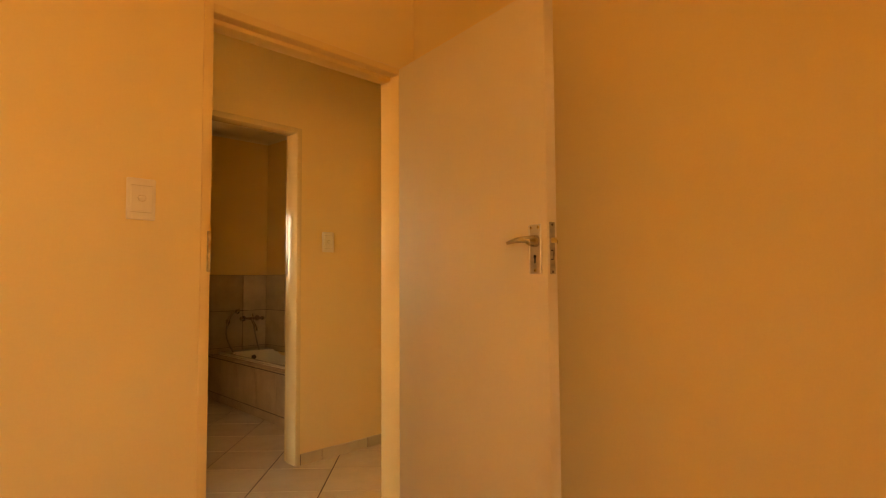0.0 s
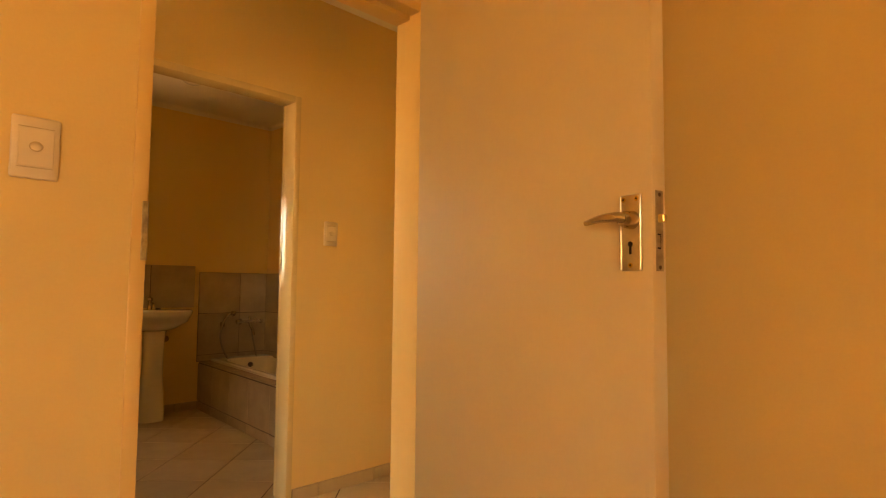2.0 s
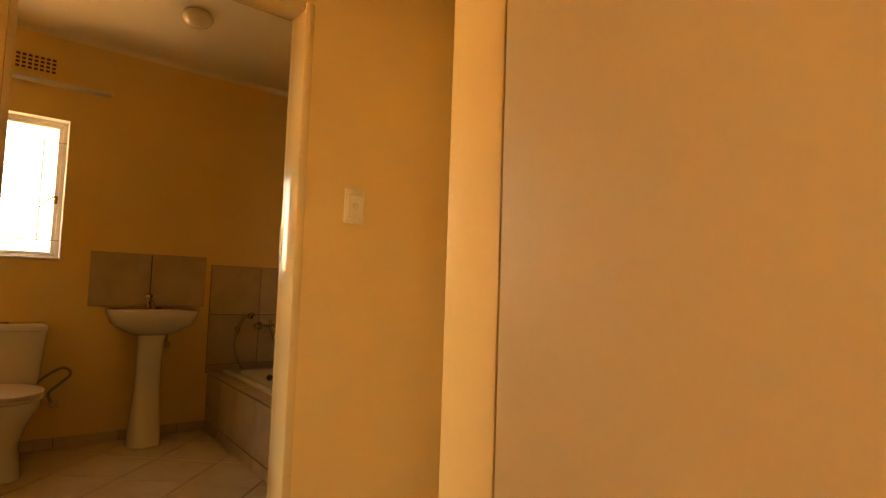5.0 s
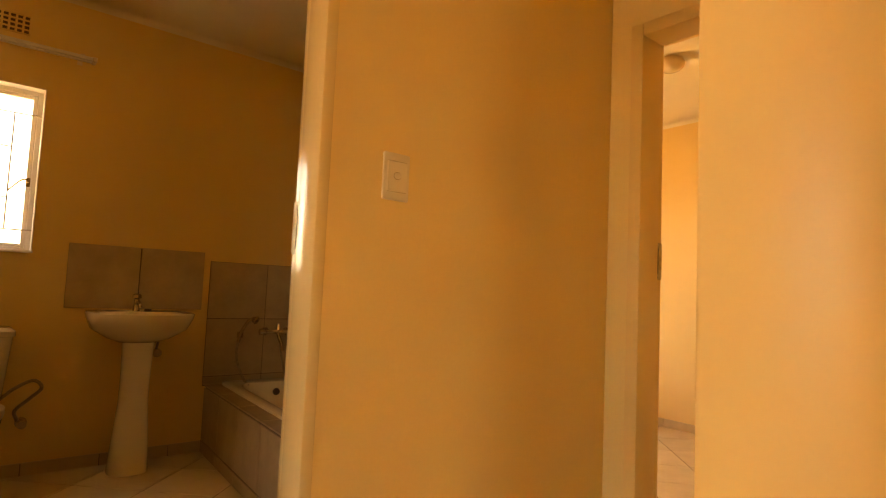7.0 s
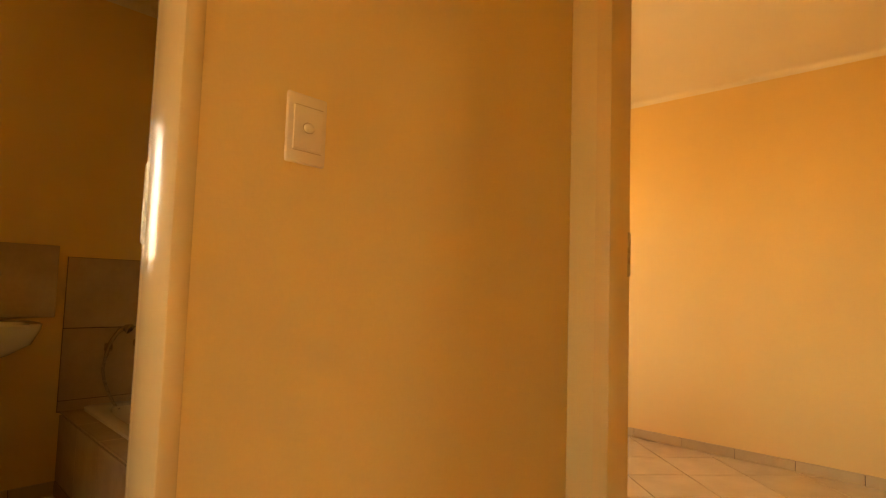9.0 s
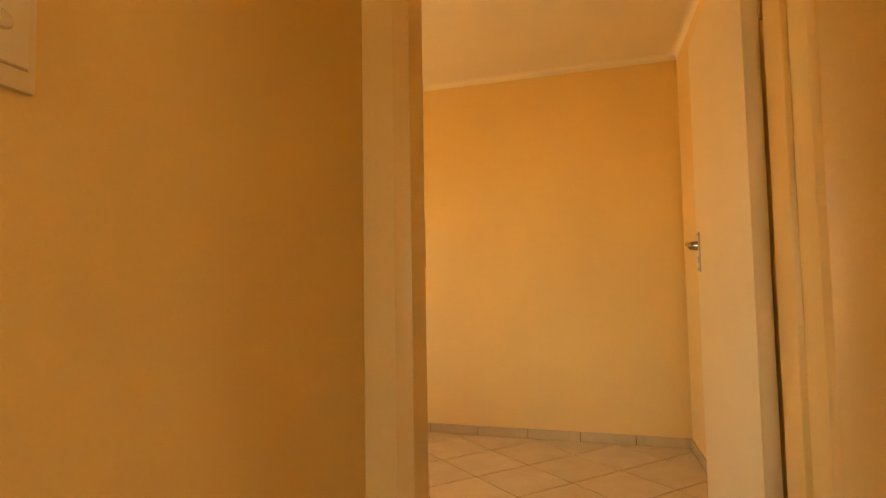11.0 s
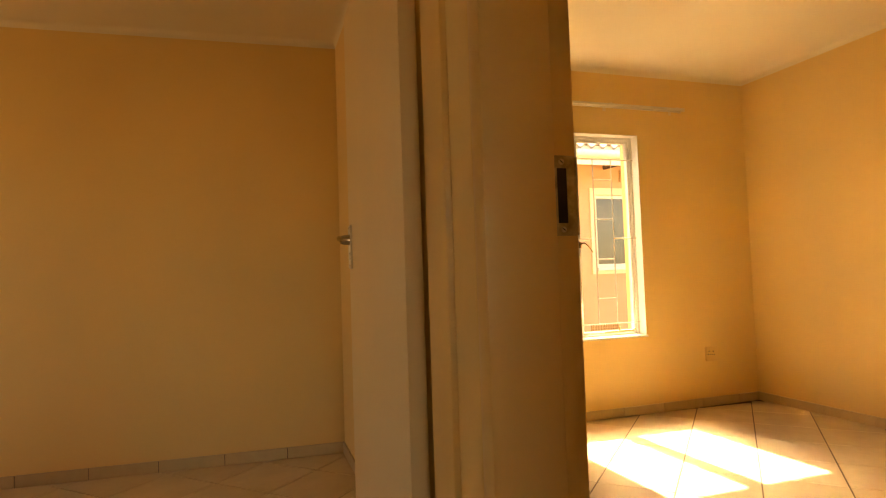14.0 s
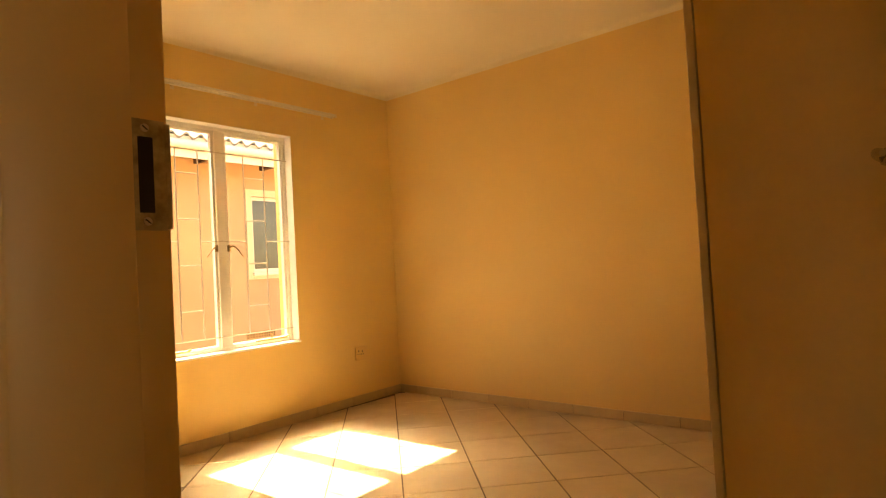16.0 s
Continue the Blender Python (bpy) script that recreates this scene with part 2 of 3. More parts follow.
wall("wall_bathroom_west", -0.21, -0.06, 1.31, 3.65, "warm yellow painted plaster bathroom wall")
wall("wall_bedroom_west", -3.3, -3.15, -3.6, 0.0, "warm yellow painted plaster bedroom wall")
# Window opening is assumed, out of view, set where the bedroom lamp stands.
wall("wall_bedroom_south", -3.3, 0.942, -3.8, -3.6, "warm yellow painted bedroom wall with an assumed, unseen window", [(-2.835, -1.765, 0.573, 2.098)])
# Unseen end wall, added with an opening for the passage fill lamp.
wall("wall_passage_west", -3.45, -3.3, -0.1, 1.31, "added unseen wall closing the passage, open for a fill lamp", [(0.2, 1.1, 0.2, 2.2)])

bm = boxed(-3.5, 5.45, -3.9, 3.95, CEIL + 0.03, CEIL + 0.12)
box(bm, -3.4, 5.2, -3.7, 3.75, CEIL, CEIL + 0.026)
whole("ceiling", bm, CEILING, "flat off-white painted ceiling board", "ceiling", kind="structure")


def cornice(name, x0, x1, y0, y1, x2=None):
    """A hollow cove round a room, under the ceiling."""
    c, n = 0.04, 6
    x2 = x1 if x2 is None else x2
    prof = [(0.0, -c)] + [(c * (1 - math.cos(math.pi / 2 * k / n)), -c + c * math.sin(math.pi / 2 * k / n)) for k in range(1, n + 1)]
    rings = []
    for u, w in prof + [(0.0, 0.0)]:
        rings.append([(x0 + u, y0 + u, CEIL + w - 0.001), (x1 - u, y0 + u, CEIL + w - 0.001), (x2 - u, y1 - u, CEIL + w - 0.001), (x0 + u, y1 - u, CEIL + w - 0.001)])
    bm = bmesh.new()
    vs = [[bm.verts.new(p) for p in r] for r in rings[:-1]]
    for a, b in zip(vs, vs[1:]):
        for k in range(4):
            bm.faces.new((a[k], a[(k + 1) % 4], b[(k + 1) % 4], b[k]))
    bmesh.ops.recalc_face_normals(bm, faces=bm.faces)
    return whole(name, bm, CEILING, "off-white plaster cove cornice under the ceiling", "cornice", kind="structure", smooth=True)


for name, r in (("trim_cornice_bedroom", (-3.15, 0.942, -3.6, 0.0)), ("trim_cornice_sunny_room", (1.092, 4.91, -3.345, -0.03)),
                ("trim_cornice_far_bedroom", (2.445, 4.91, -0.02, 3.65, EX)), ("trim_cornice_bathroom", (-0.06, 2.275, 1.31, 3.65))):
    cornice(name, *r)

# ---- door frames, leaves, locks ----


def door_frame(m, w, t, strike_at, label, lip=0.033, paint=None, hinge_stop=0.016, hinge_rebate=0.045, head=HEAD, strike_z=1.198):
    """A pressed-steel frame: x across the opening between the rebates, y from the leaf's side through the wall."""
    f = thing("door_frame", label, "door frame", m, "steel door frames", "structure")
    stop, reb, proud, top = 0.016, 0.045, 0.004, head
    paint = paint or ENAMEL

    def jamb(s, x, stop, reb):
        bm = bmesh.new()
        a, b = sorted((x, x - s * lip)), sorted((x + s * stop, x - s * lip))
        if reb > 0.01:
            box(bm, a[0], a[1], -proud, reb, 0, top + lip, 0.003, 2)
        box(bm, b[0], b[1], reb, t + proud, 0, top + lip, 0.005, 2)
        return bm

    part("jamb", jamb(1, 0.0, stop, reb), paint, f, smooth=True)
    part("jamb", jamb(-1, w, hinge_stop, hinge_rebate), paint, f, smooth=True)
    bm = boxed(0.0005, w - 0.0005, -proud, reb, top, top + lip, bevel=0.003)
    box(bm, stop + 0.0005, w - hinge_stop - 0.0005, reb, t + proud, top - stop, top + lip, 0.005, 2)
    part("head", bm, paint, f, smooth=True)
    # strike plate on the lock side, folded round the edge
    s = 1 if strike_at == 0 else -1
    xs = strike_at
    z0, z1 = strike_z - 0.07, strike_z + 0.07
    bm = bmesh.new()
    a = sorted((xs - s * 0.002, xs + s * 0.0016))
    box(bm, a[0], a[1], 0.001, 0.043, z0, z0 + 0.022)
    box(bm, a[0], a[1], 0.001, 0.043, z1 - 0.022, z1)
    box(bm, a[0], a[1], 0.001, 0.016, z0 + 0.022, z1 - 0.022)
    box(bm, a[0], a[1], 0.035, 0.043, z0 + 0.022, z1 - 0.022)
    a = sorted((xs - s * 0.012, xs + s * 0.0016))
    box(bm, a[0], a[1], -0.0068, 0.001, z0 + 0.002, z1 - 0.002, 0.0014, 1)
    plate = part("strike_plate", bm, WORN, f, "worn paint-flecked steel strike plate")
    # The slot isn't cut; a dark sheet gives its inner shade.
    a = sorted((xs + s * 0.0004, xs + s * 0.0009))
    part("latch_slot", boxed(a[0], a[1], 0.016, 0.035, z0 + 0.022, z1 - 0.022), DARK, plate, "latch slot, its inner shade laid on as a dark sheet")
    for z in (z0 + 0.011, z1 - 0.011):
        bm = tubed([(xs + s * 0.001, 0.026, z), (xs + s * 0.0032, 0.026, z)], 0.0052, 14)
        sc = part("screw", bm, NICKEL, plate, smooth=True)
        bm = boxed(-0.0004, 0.0004, -0.0042, 0.0042, -0.0008, 0.0008)
        bmesh.ops.rotate(bm, verts=bm.verts, cent=(0, 0, 0), matrix=Matrix.Rotation(radians(40), 3, "X"))
        bmesh.ops.translate(bm, verts=bm.verts, vec=(xs + s * 0.0033, 0.026, z))
        part("screw_slot", bm, DARK, plate)
    return f


def lock_plate(leaf, length, y, s):
    """Long lever-handle plate on the face at y, whose outward side is s."""
    x = length - 0.048

    def y2(d0, d1):
        return min(y + s * d0, y + s * d1), max(y + s * d0, y + s * d1)

    plate = part("handle_plate", boxed(x - 0.026, x + 0.026, *y2(0, 0.005), 1.112, 1.266, bevel=0.003, seg=2), NICKEL, leaf, "satin nickel handle plate", smooth=True)
    for dx in (-0.0235, 0.0235):
        part("plate_rib", boxed(x + dx - 0.0022, x + dx + 0.0022, *y2(0.004, 0.0068), 1.115, 1.263, bevel=0.0009), NICKEL, plate)
    part("boss", tubed([(x + 0.004, y + s * 0.004, 1.214), (x + 0.004, y + s * 0.026, 1.214), (x + 0.003, y + s * 0.036, 1.215)], [0.019, 0.017, 0.013], 20), CHROME, plate, smooth=True)
    path = smooth_path([(x + 0.008, y + s * 0.030, 1.215), (x - 0.006, y + s * 0.040, 1.218), (x - 0.040, y + s * 0.046, 1.217), (x - 0.082, y + s * 0.044, 1.211)], 6)
    n = len(path)
    rad = [0.0112 - 0.0062 * (i / (n - 1)) ** 1.8 for i in range(n)]
    part("lever", tubed(path, rad, 14), CHROME, plate, "polished lever handle", smooth=True)
    # Keyhole shade laid on the plate in near-black.
    bm = tubed([(x, y + s * 0.0045, 1.166), (x, y + s * 0.0056, 1.166)], 0.0058, 14)
    box(bm, x - 0.0028, x + 0.0028, *y2(0.0045, 0.0056), 1.146, 1.166)
    part("keyhole", bm, DARK, plate, "keyhole, its inner shade laid on as a black piece")
    for dx, z in ((-0.0155, 1.256), (0.0155, 1.256), (0.0, 1.124)):
        sc = part("screw", tubed([(x + dx, y + s * 0.004, z), (x + dx, y + s * 0.0062, z)], 0.0052, 12), BRASS, plate, smooth=True)
        part("screw_recess", tubed([(x + dx, y + s * 0.006, z), (x + dx, y + s * 0.0066, z)], 0.0022, 8), DARK, plate)


def door_leaf(m, length, side, label, height=HEAD - 0.009):
    """A flush leaf: x from the hinge pin to the lock edge, its thickness from y = 0 towards side."""
    th = 0.042 * side
    d = thing("door", label, "door", m, "flush interior doors")
    lo, hi = sorted((0.0, th))
    z0, z1 = 0.008, height
    part("leaf", boxed(0.004, length, lo, hi, z0, z1, bevel=0.002, seg=2), DOOR, d, smooth=True)
    for y, s in ((lo, -1), (hi, 1)):
        lock_plate(d, length, y, s)
    mid = (lo + hi) / 2
    fp = part("lock_forend", boxed(length - 0.001, length + 0.0014, mid - 0.011, mid + 0.011, 1.112, 1.270), FOREND, d, "dull steel lock forend")
    bm = bmesh.new()
    e = length + 0.0014
    box(bm, e, e + 0.014, mid - 0.007, mid + 0.007, 1.206, 1.222, 0.002, 1)
    part("latch", bm, BRASS, fp, "brass spring latch")
    # Dark lines on the forend as the shade round the deadbolt.
    bm = boxed(e, e + 0.0006, mid - 0.007, mid + 0.003, 1.155, 1.158)
    box(bm, e, e + 0.0006, mid + 0.002, mid + 0.003, 1.158, 1.182)
    box(bm, e, e + 0.0006, mid - 0.007, mid + 0.003, 1.182, 1.185)
    part("deadbolt_outline", bm, DARK, fp)
    for z in (1.119, 1.262):
        part("screw", tubed([(e - 0.001, mid, z), (e + 0.0008, mid, z)], 0.004, 12), GROUT, fp, smooth=True)
    for z in (0.25, 1.80):
        part("hinge", tubed([(-0.002, -0.004 * side, z - 0.05), (-0.002, -0.004 * side, z + 0.05)], 0.006, 12), NICKEL, d, "steel butt hinge", smooth=True)
    return d


door_frame(pose(-0.004, 0.0, 0), 0.904, 0.113, 0.0, "cream enamelled steel door frame of the first bedroom", hinge_stop=0.060, hinge_rebate=-0.012, head=HEAD_A)
door_frame(pose(1.218, -0.03, 0), 0.90, 0.175, 0.90, "cream enamelled steel door frame of the sunny room", strike_z=1.209)
door_frame(pose(2.445, 0.143, 0, 0, 0, 90), 0.907, 0.17, 0.907, "cream enamelled steel door frame at the passage end")
door_frame(pose(1.080, 1.31, 0, 0, 0, 180), 0.846, 0.142, 0.0, "glossy cream enamelled steel bathroom door frame", 0.018, GLOSS, head=BATH_HEAD)
door_leaf(pose(0.822, -0.077, 0, 0, 0, 258.6), 0.872, -1, "cream painted flush door standing open with lever handle", HEAD_A - 0.009)
door_leaf(pose(1.218, -0.034, 0, 0, 0, -82.4), 0.90, 1, "cream painted flush door standing open into the sunny room")
door_leaf(pose(2.467, 0.147, 0, 0, 0, -0.9), 0.845, 1, "cream painted flush door standing open along the wall")
door_leaf(pose(0.234, 1.314, 0, 0, 0, 97), 0.825, -1, "cream painted flush bathroom door standing wide open", BATH_HEAD - 0.009)

# ---- windows ----


def steel_window(m, w, h, label, glass, pairs, shorts, crosses, mullion, handle_z, stays):
    """A steel casement window: x across, y outwards, z up from the sill."""
    win = thing("window", label, "window", m, kind="structure")
    fr = 0.028
    bm = boxed(0, fr, 0.0, 0.045, 0, h, bevel=0.003)
    box(bm, w - fr, w, 0.0, 0.045, 0, h, 0.003)
    box(bm, fr, w - fr, 0.0, 0.045, 0, fr, 0.003)
    box(bm, fr, w - fr, 0.0, 0.045, h - fr, h, 0.003)
    part("window_frame", bm, STEEL, win, smooth=True)
    bays = [(fr, w - fr)]
    if mullion:
        part("mullion", boxed(w / 2 - 0.034, w / 2 + 0.034, -0.004, 0.047, fr, h - fr, bevel=0.004), STEEL, win, smooth=True)
        bays = [(fr, w / 2 - 0.034), (w / 2 + 0.034, w - fr)]
    for i, (a, b) in enumerate(bays):
        s = 0.020
        bm = boxed(a, a + s, 0.006, 0.04, fr, h - fr, bevel=0.002)
        box(bm, b - s, b, 0.006, 0.04, fr, h - fr, 0.002)
        box(bm, a + s, b - s, 0.006, 0.04, fr, fr + s, 0.002)
        box(bm, a + s, b - s, 0.006, 0.04, h - fr - s, h - fr, 0.002)
        sash = part("sash", bm, STEEL, win, smooth=True)
        pane = part("pane", boxed(a + s, b - s, 0.022, 0.026, fr + s, h - fr - s), glass, sash)
        pane.visible_shadow = False
        hx = (b - 0.012) if (mullion and i == 0) else (a + 0.012 if mullion else b - 0.012)
        s2 = -1 if (hx > (a + b) / 2) else 1
        bm = boxed(hx - 0.010, hx + 0.010, -0.010, 0.006, handle_z - 0.024, handle_z + 0.024, bevel=0.003)
        hd = part("handle", bm, SHADED_BRASS, sash, "small brass casement handle", smooth=True)
        part("lever", tubed(smooth_path([(hx, -0.010, handle_z), (hx + s2 * 0.012, -0.03, handle_z + 0.012), (hx + s2 * 0.04, -0.035, handle_z - 0.004), (hx + s2 * 0.085, -0.036, handle_z - 0.06)], 5), [0.006] * 10 + [0.0045] * 6, 8), SHADED_BRASS, hd, smooth=True)
        if stays:
            cx = b - 0.16 if i else a + 0.12
            bm = boxed(cx - 0.13, cx + 0.13, -0.012, -0.004, fr + 0.010, fr + 0.022, bevel=0.002)
            st = part("peg_stay", bm, BRASS, sash, "brass peg stay on the sill bar")
            part("peg", tubed([(cx, -0.008, fr + 0.02), (cx, -0.008, fr + 0.05)], 0.006, 10), BRASS, st, smooth=True)
            part("knob", tubed([(cx + 0.12, -0.008, fr + 0.02), (cx + 0.135, -0.02, fr + 0.028)], 0.007, 10), BRASS, st, smooth=True)
    grille = part("burglar_grille", boxed(0.0, w, -0.006, -0.0035, h - 0.003, h - 0.0005), STEEL, win, "thin white welded burglar bars")
    r = 0.0045
    for x in pairs:
        part("bar", tubed([(x, -0.012, crosses[0][2]), (x, -0.012, crosses[-1][2])], r, 6), BAR, grille)
    for x0, x1, z in crosses:
        part("bar", tubed([(x0, -0.012, z), (x1, -0.012, z)], r, 6), BAR, grille)
    for x0, x1, z in shorts:
        part("bar", tubed([(x0, -0.012, z), (x1, -0.012, z)], r, 6), BAR, grille)
    return win


# sunny room: the window's x runs north to south
W1, H1, Z1 = 1.075, 1.525, 0.573


def sy(y):
    return -1.225 - y


lp, rp = (sy(-1.453), sy(-1.603)), (sy(-1.935), sy(-2.095))
cross = []
for z in (0.105, 1.345):
    cross.append((0.005, W1 - 0.005, z))
cross.insert(1, (rp[1], W1 - 0.005, 0.745))
cross.insert(1, (lp[1], rp[0], 0.745))
cross.insert(1, (0.005, lp[0], 0.745))
short = [(a, b, z) for a, b in (lp, rp) for z in (0.295, 0.59, 0.89, 1.19)]
steel_window(pose(4.985, -1.225, Z1, 0, 0, -90), W1, H1, "white painted steel casement window with thin burglar bars", GLASS, lp + rp, short, cross, True, 0.70, True)
# bathroom
bw = (0.22, 0.475)
cross = [(0.005, 0.595, 0.12), (0.005, bw[0], 0.43), (0.005, 0.595, 0.745)]
short = [(bw[0], bw[1], 0.29), (bw[0], bw[1], 0.56)]
steel_window(pose(0.102, 3.725, 1.16), 0.60, 0.885, "small white steel bathroom window with obscured glass", FROST, bw, short, cross, False, 0.38, True)
steel_window(pose(3.17, 3.74, Z1), 1.07, H1, "white painted steel casement window of the far bedroom", GLASS, (), (), [(0.005, 1.065, 0.1), (0.005, 1.065, 1.3)], True, 0.70, False)
# Assumed window round the bedroom lamp, never in view.
steel_window(pose(-1.765, -3.68, Z1, 0, 0, 180), 1.07, H1, "assumed steel casement window of the first bedroom, out of view", GLASS, (), (), [(0.005, 1.065, 0.1), (0.005, 1.065, 1.3)], True, 0.70, False)

# tiled or plastered sills that slope a little inwards
for nm, m, w, d in (("window_sill", pose(4.905, -1.225, Z1, 0, 0, -90), W1, 0.085), ("window_sill", pose(0.102, 3.645, 1.16), 0.60, 0.085)):
    bm = boxed(-0.004, w + 0.004, -0.012, d, -0.002, 0.012, bevel=0.004, seg=2)
    whole(nm, bm, STEEL, "cream painted inner window sill", "window sill", kind="structure", m=m, smooth=True)


for nm, m, w, h, d in (("sunny", pose(4.907, -1.225, Z1, 0, 0, -90), W1, H1, 0.076), ("bathroom", pose(0.102, 3.647, 1.16), 0.60, 0.885, 0.076)):
    lining = thing("trim_window_reveal", "smooth off-white painted window reveal", "window reveal", m, kind="structure")
    part("lining", boxed(0.0005, 0.0045, 0, d, 0.014, h - 0.0005), STEEL, lining)
    part("lining", boxed(w - 0.0045, w - 0.0005, 0, d, 0.014, h - 0.0005), STEEL, lining)
    part("lining", boxed(0.005, w - 0.005, 0, d, h - 0.0045, h - 0.0005), STEEL, lining)


def curtain_rail(m, w, label):
    """A double aluminium track on brackets: x along, y into the room."""
    r = thing("curtain_rail", label, "curtain rail", m)
    for y in (0.045, 0.085):
        bm = boxed(0, w, y - 0.008, y + 0.008, -0.010, 0.010, bevel=0.003)
        part("track", bm, RAIL, r, smooth=True)
        for x in (0.0, w):
            part("end_stop", boxed(x - 0.010, x + 0.010, y - 0.011, y + 0.011, -0.014, 0.013, bevel=0.003), PLASTIC, r, smooth=True)
    n = max(2, round(w / 0.6) + 1)
    for i in range(n):
        x = 0.06 + (w - 0.12) * i / (n - 1)
        bm = boxed(x - 0.012, x + 0.012, 0.0, 0.004, -0.022, 0.030)
        box(bm, x - 0.010, x + 0.010, 0.004, 0.098, 0.010, 0.014)
        part("bracket", bm, PLASTIC, r)
    return r


curtain_rail(pose(4.91, -2.67, 2.295, 0, 0, 90), 1.90, "double white curtain rail above the sunny window")
curtain_rail(pose(0.90, 3.65, 2.245, 0, 0, 180), 0.95, "double white curtain rail above the bathroom window")

# ---- small wall fittings ----


def light_switch(m, label):
    """x across, y out of the wall, centred."""
    s = thing("light_switch", label, "light switch", m, "light switches")
    part("cover_plate", boxed(-0.0425, 0.0425, 0.0, 0.010, -0.064, 0.064, bevel=0.005, seg=2), PLASTIC, s, smooth=True)
    part("inner_frame", boxed(-0.031, 0.031, 0.0095, 0.0125, -0.040, 0.040, bevel=0.001), PLASTIC, s)
    # Solid darker strips that paint the shadow line at the inner frame's edges.
    for z in (0.0405, -0.0418):
        part("shadow_gap", boxed(-0.031, 0.031, 0.0096, 0.0115, z, z + 0.0013), SKIRT, s)
    bm = loft([oval(0, 0, 0.0, 0.0105, 0.0085, 20), oval(0, 0, 0.004, 0.0105, 0.0085, 20), oval(0, 0, 0.006, 0.008, 0.006, 20)])
    bmesh.ops.rotate(bm, verts=bm.verts, cent=(0, 0, 0), matrix=Matrix.Rotation(radians(-90), 3, "X"))
    bmesh.ops.translate(bm, verts=bm.verts, vec=(0, 0.0118, 0.002))
    part("button", bm, PLASTIC, s, "oval rocker button", smooth=True)
    bm = loft([oval(0, 0, 0.0, 0.0125, 0.0105, 20), oval(0, 0, 0.0012, 0.0125, 0.0105, 20)])
    bmesh.ops.rotate(bm, verts=bm.verts, cent=(0, 0, 0), matrix=Matrix.Rotation(radians(-90), 3, "X"))
    bmesh.ops.translate(bm, verts=bm.verts, vec=(0, 0.0118, 0.002))
    part("button_surround", bm, SKIRT, s)
    return s


light_switch(pose(-0.224, 0.0, 1.351, 0, 0, 180), "cream plastic light switch on the yellow bedroom wall")
light_switch(pose(1.292, YN, 1.349, 0, 0, 180), "cream plastic light switch beside the bathroom door")

sock = thing("wall_socket", "cream plastic wall socket low on the yellow wall", "socket", pose(4.91, -2.893, 0.40, 0, 0, 90))
part("cover_plate", boxed(-0.060, 0.060, 0, 0.009, -0.056, 0.056, bevel=0.004, seg=2), ENAMEL, sock, smooth=True)
# Pin holes are dark discs on the plate, their shade put into the colour.
for dx, dz, r in ((-0.012, 0.016, 0.0055), (0.028, 0.020, 0.0055), (-0.022, -0.008, 0.004), (-0.002, -0.008, 0.004), (0.018, -0.004, 0.004), (0.038, -0.004, 0.004)):
    part("pin_hole", tubed([(dx, 0.0085, dz), (dx, 0.0094, dz)], r, 12), DARK, sock)


def ceiling_lamp(x, y, label):
    """A flush opal glass dome on a rim."""
    l = thing("ceiling_lamp", label, "ceiling lamp", pose(x, y, CEIL) @ Matrix.Scale(0.74, 4), "flush ceiling lamps")
    part("rim", loft([oval(0, 0, 0.0, 0.10, 0.10), oval(0, 0, -0.028, 0.10, 0.10), oval(0, 0, -0.032, 0.094, 0.094)]), PLASTIC, l, smooth=True)
    rings = [oval(0, 0, -0.03 - 0.085 * math.sin(a), 0.118 * math.cos(a * 0.98), 0.118 * math.cos(a * 0.98)) for a in (math.pi / 2 * k / 8 for k in range(9))]
    part("shade", loft([oval(0, 0, -0.026, 0.09, 0.09)] + rings), LAMPGLASS, l, "unlit opal glass bowl", smooth=True)
    return l


ceiling_lamp(1.165, 2.76, "unlit opal glass bowl lamp on the bathroom ceiling")
ceiling_lamp(3.81, 1.77, "unlit opal glass bowl lamp on the bedroom ceiling")


def air_brick(m, w, h, nx, nz, mat, label):
    """A pierced ventilation brick: bars over a dark sheet painted as the holes' shade; y out of the wall."""
    v = thing("air_vent", label, "air vent", m)
    part("backing", boxed(0.004, w - 0.004, 0.0005, 0.0015, 0.004, h - 0.004), HOLE_SHADE, v)
    cw, ch = w / nx, h / nz
    for i in range(nx + 1):
        x = i * cw
        part("bar", boxed(max(0, x - cw * 0.17), min(w, x + cw * 0.17), 0.0, 0.010, 0, h, bevel=0.001), mat, v)
    for k in range(nz + 1):
        z = k * ch
        part("bar", boxed(0, w, 0.0005, 0.0085, max(0, z - ch * 0.17), min(h, z + ch * 0.17)), mat, v)
    return v


air_brick(pose(0.604, 3.65, 2.315, 0, 0, 180), 0.215, 0.10, 7, 4, PLASTER, "painted pierced air brick high on the bathroom wall")

# ---- bathroom ----


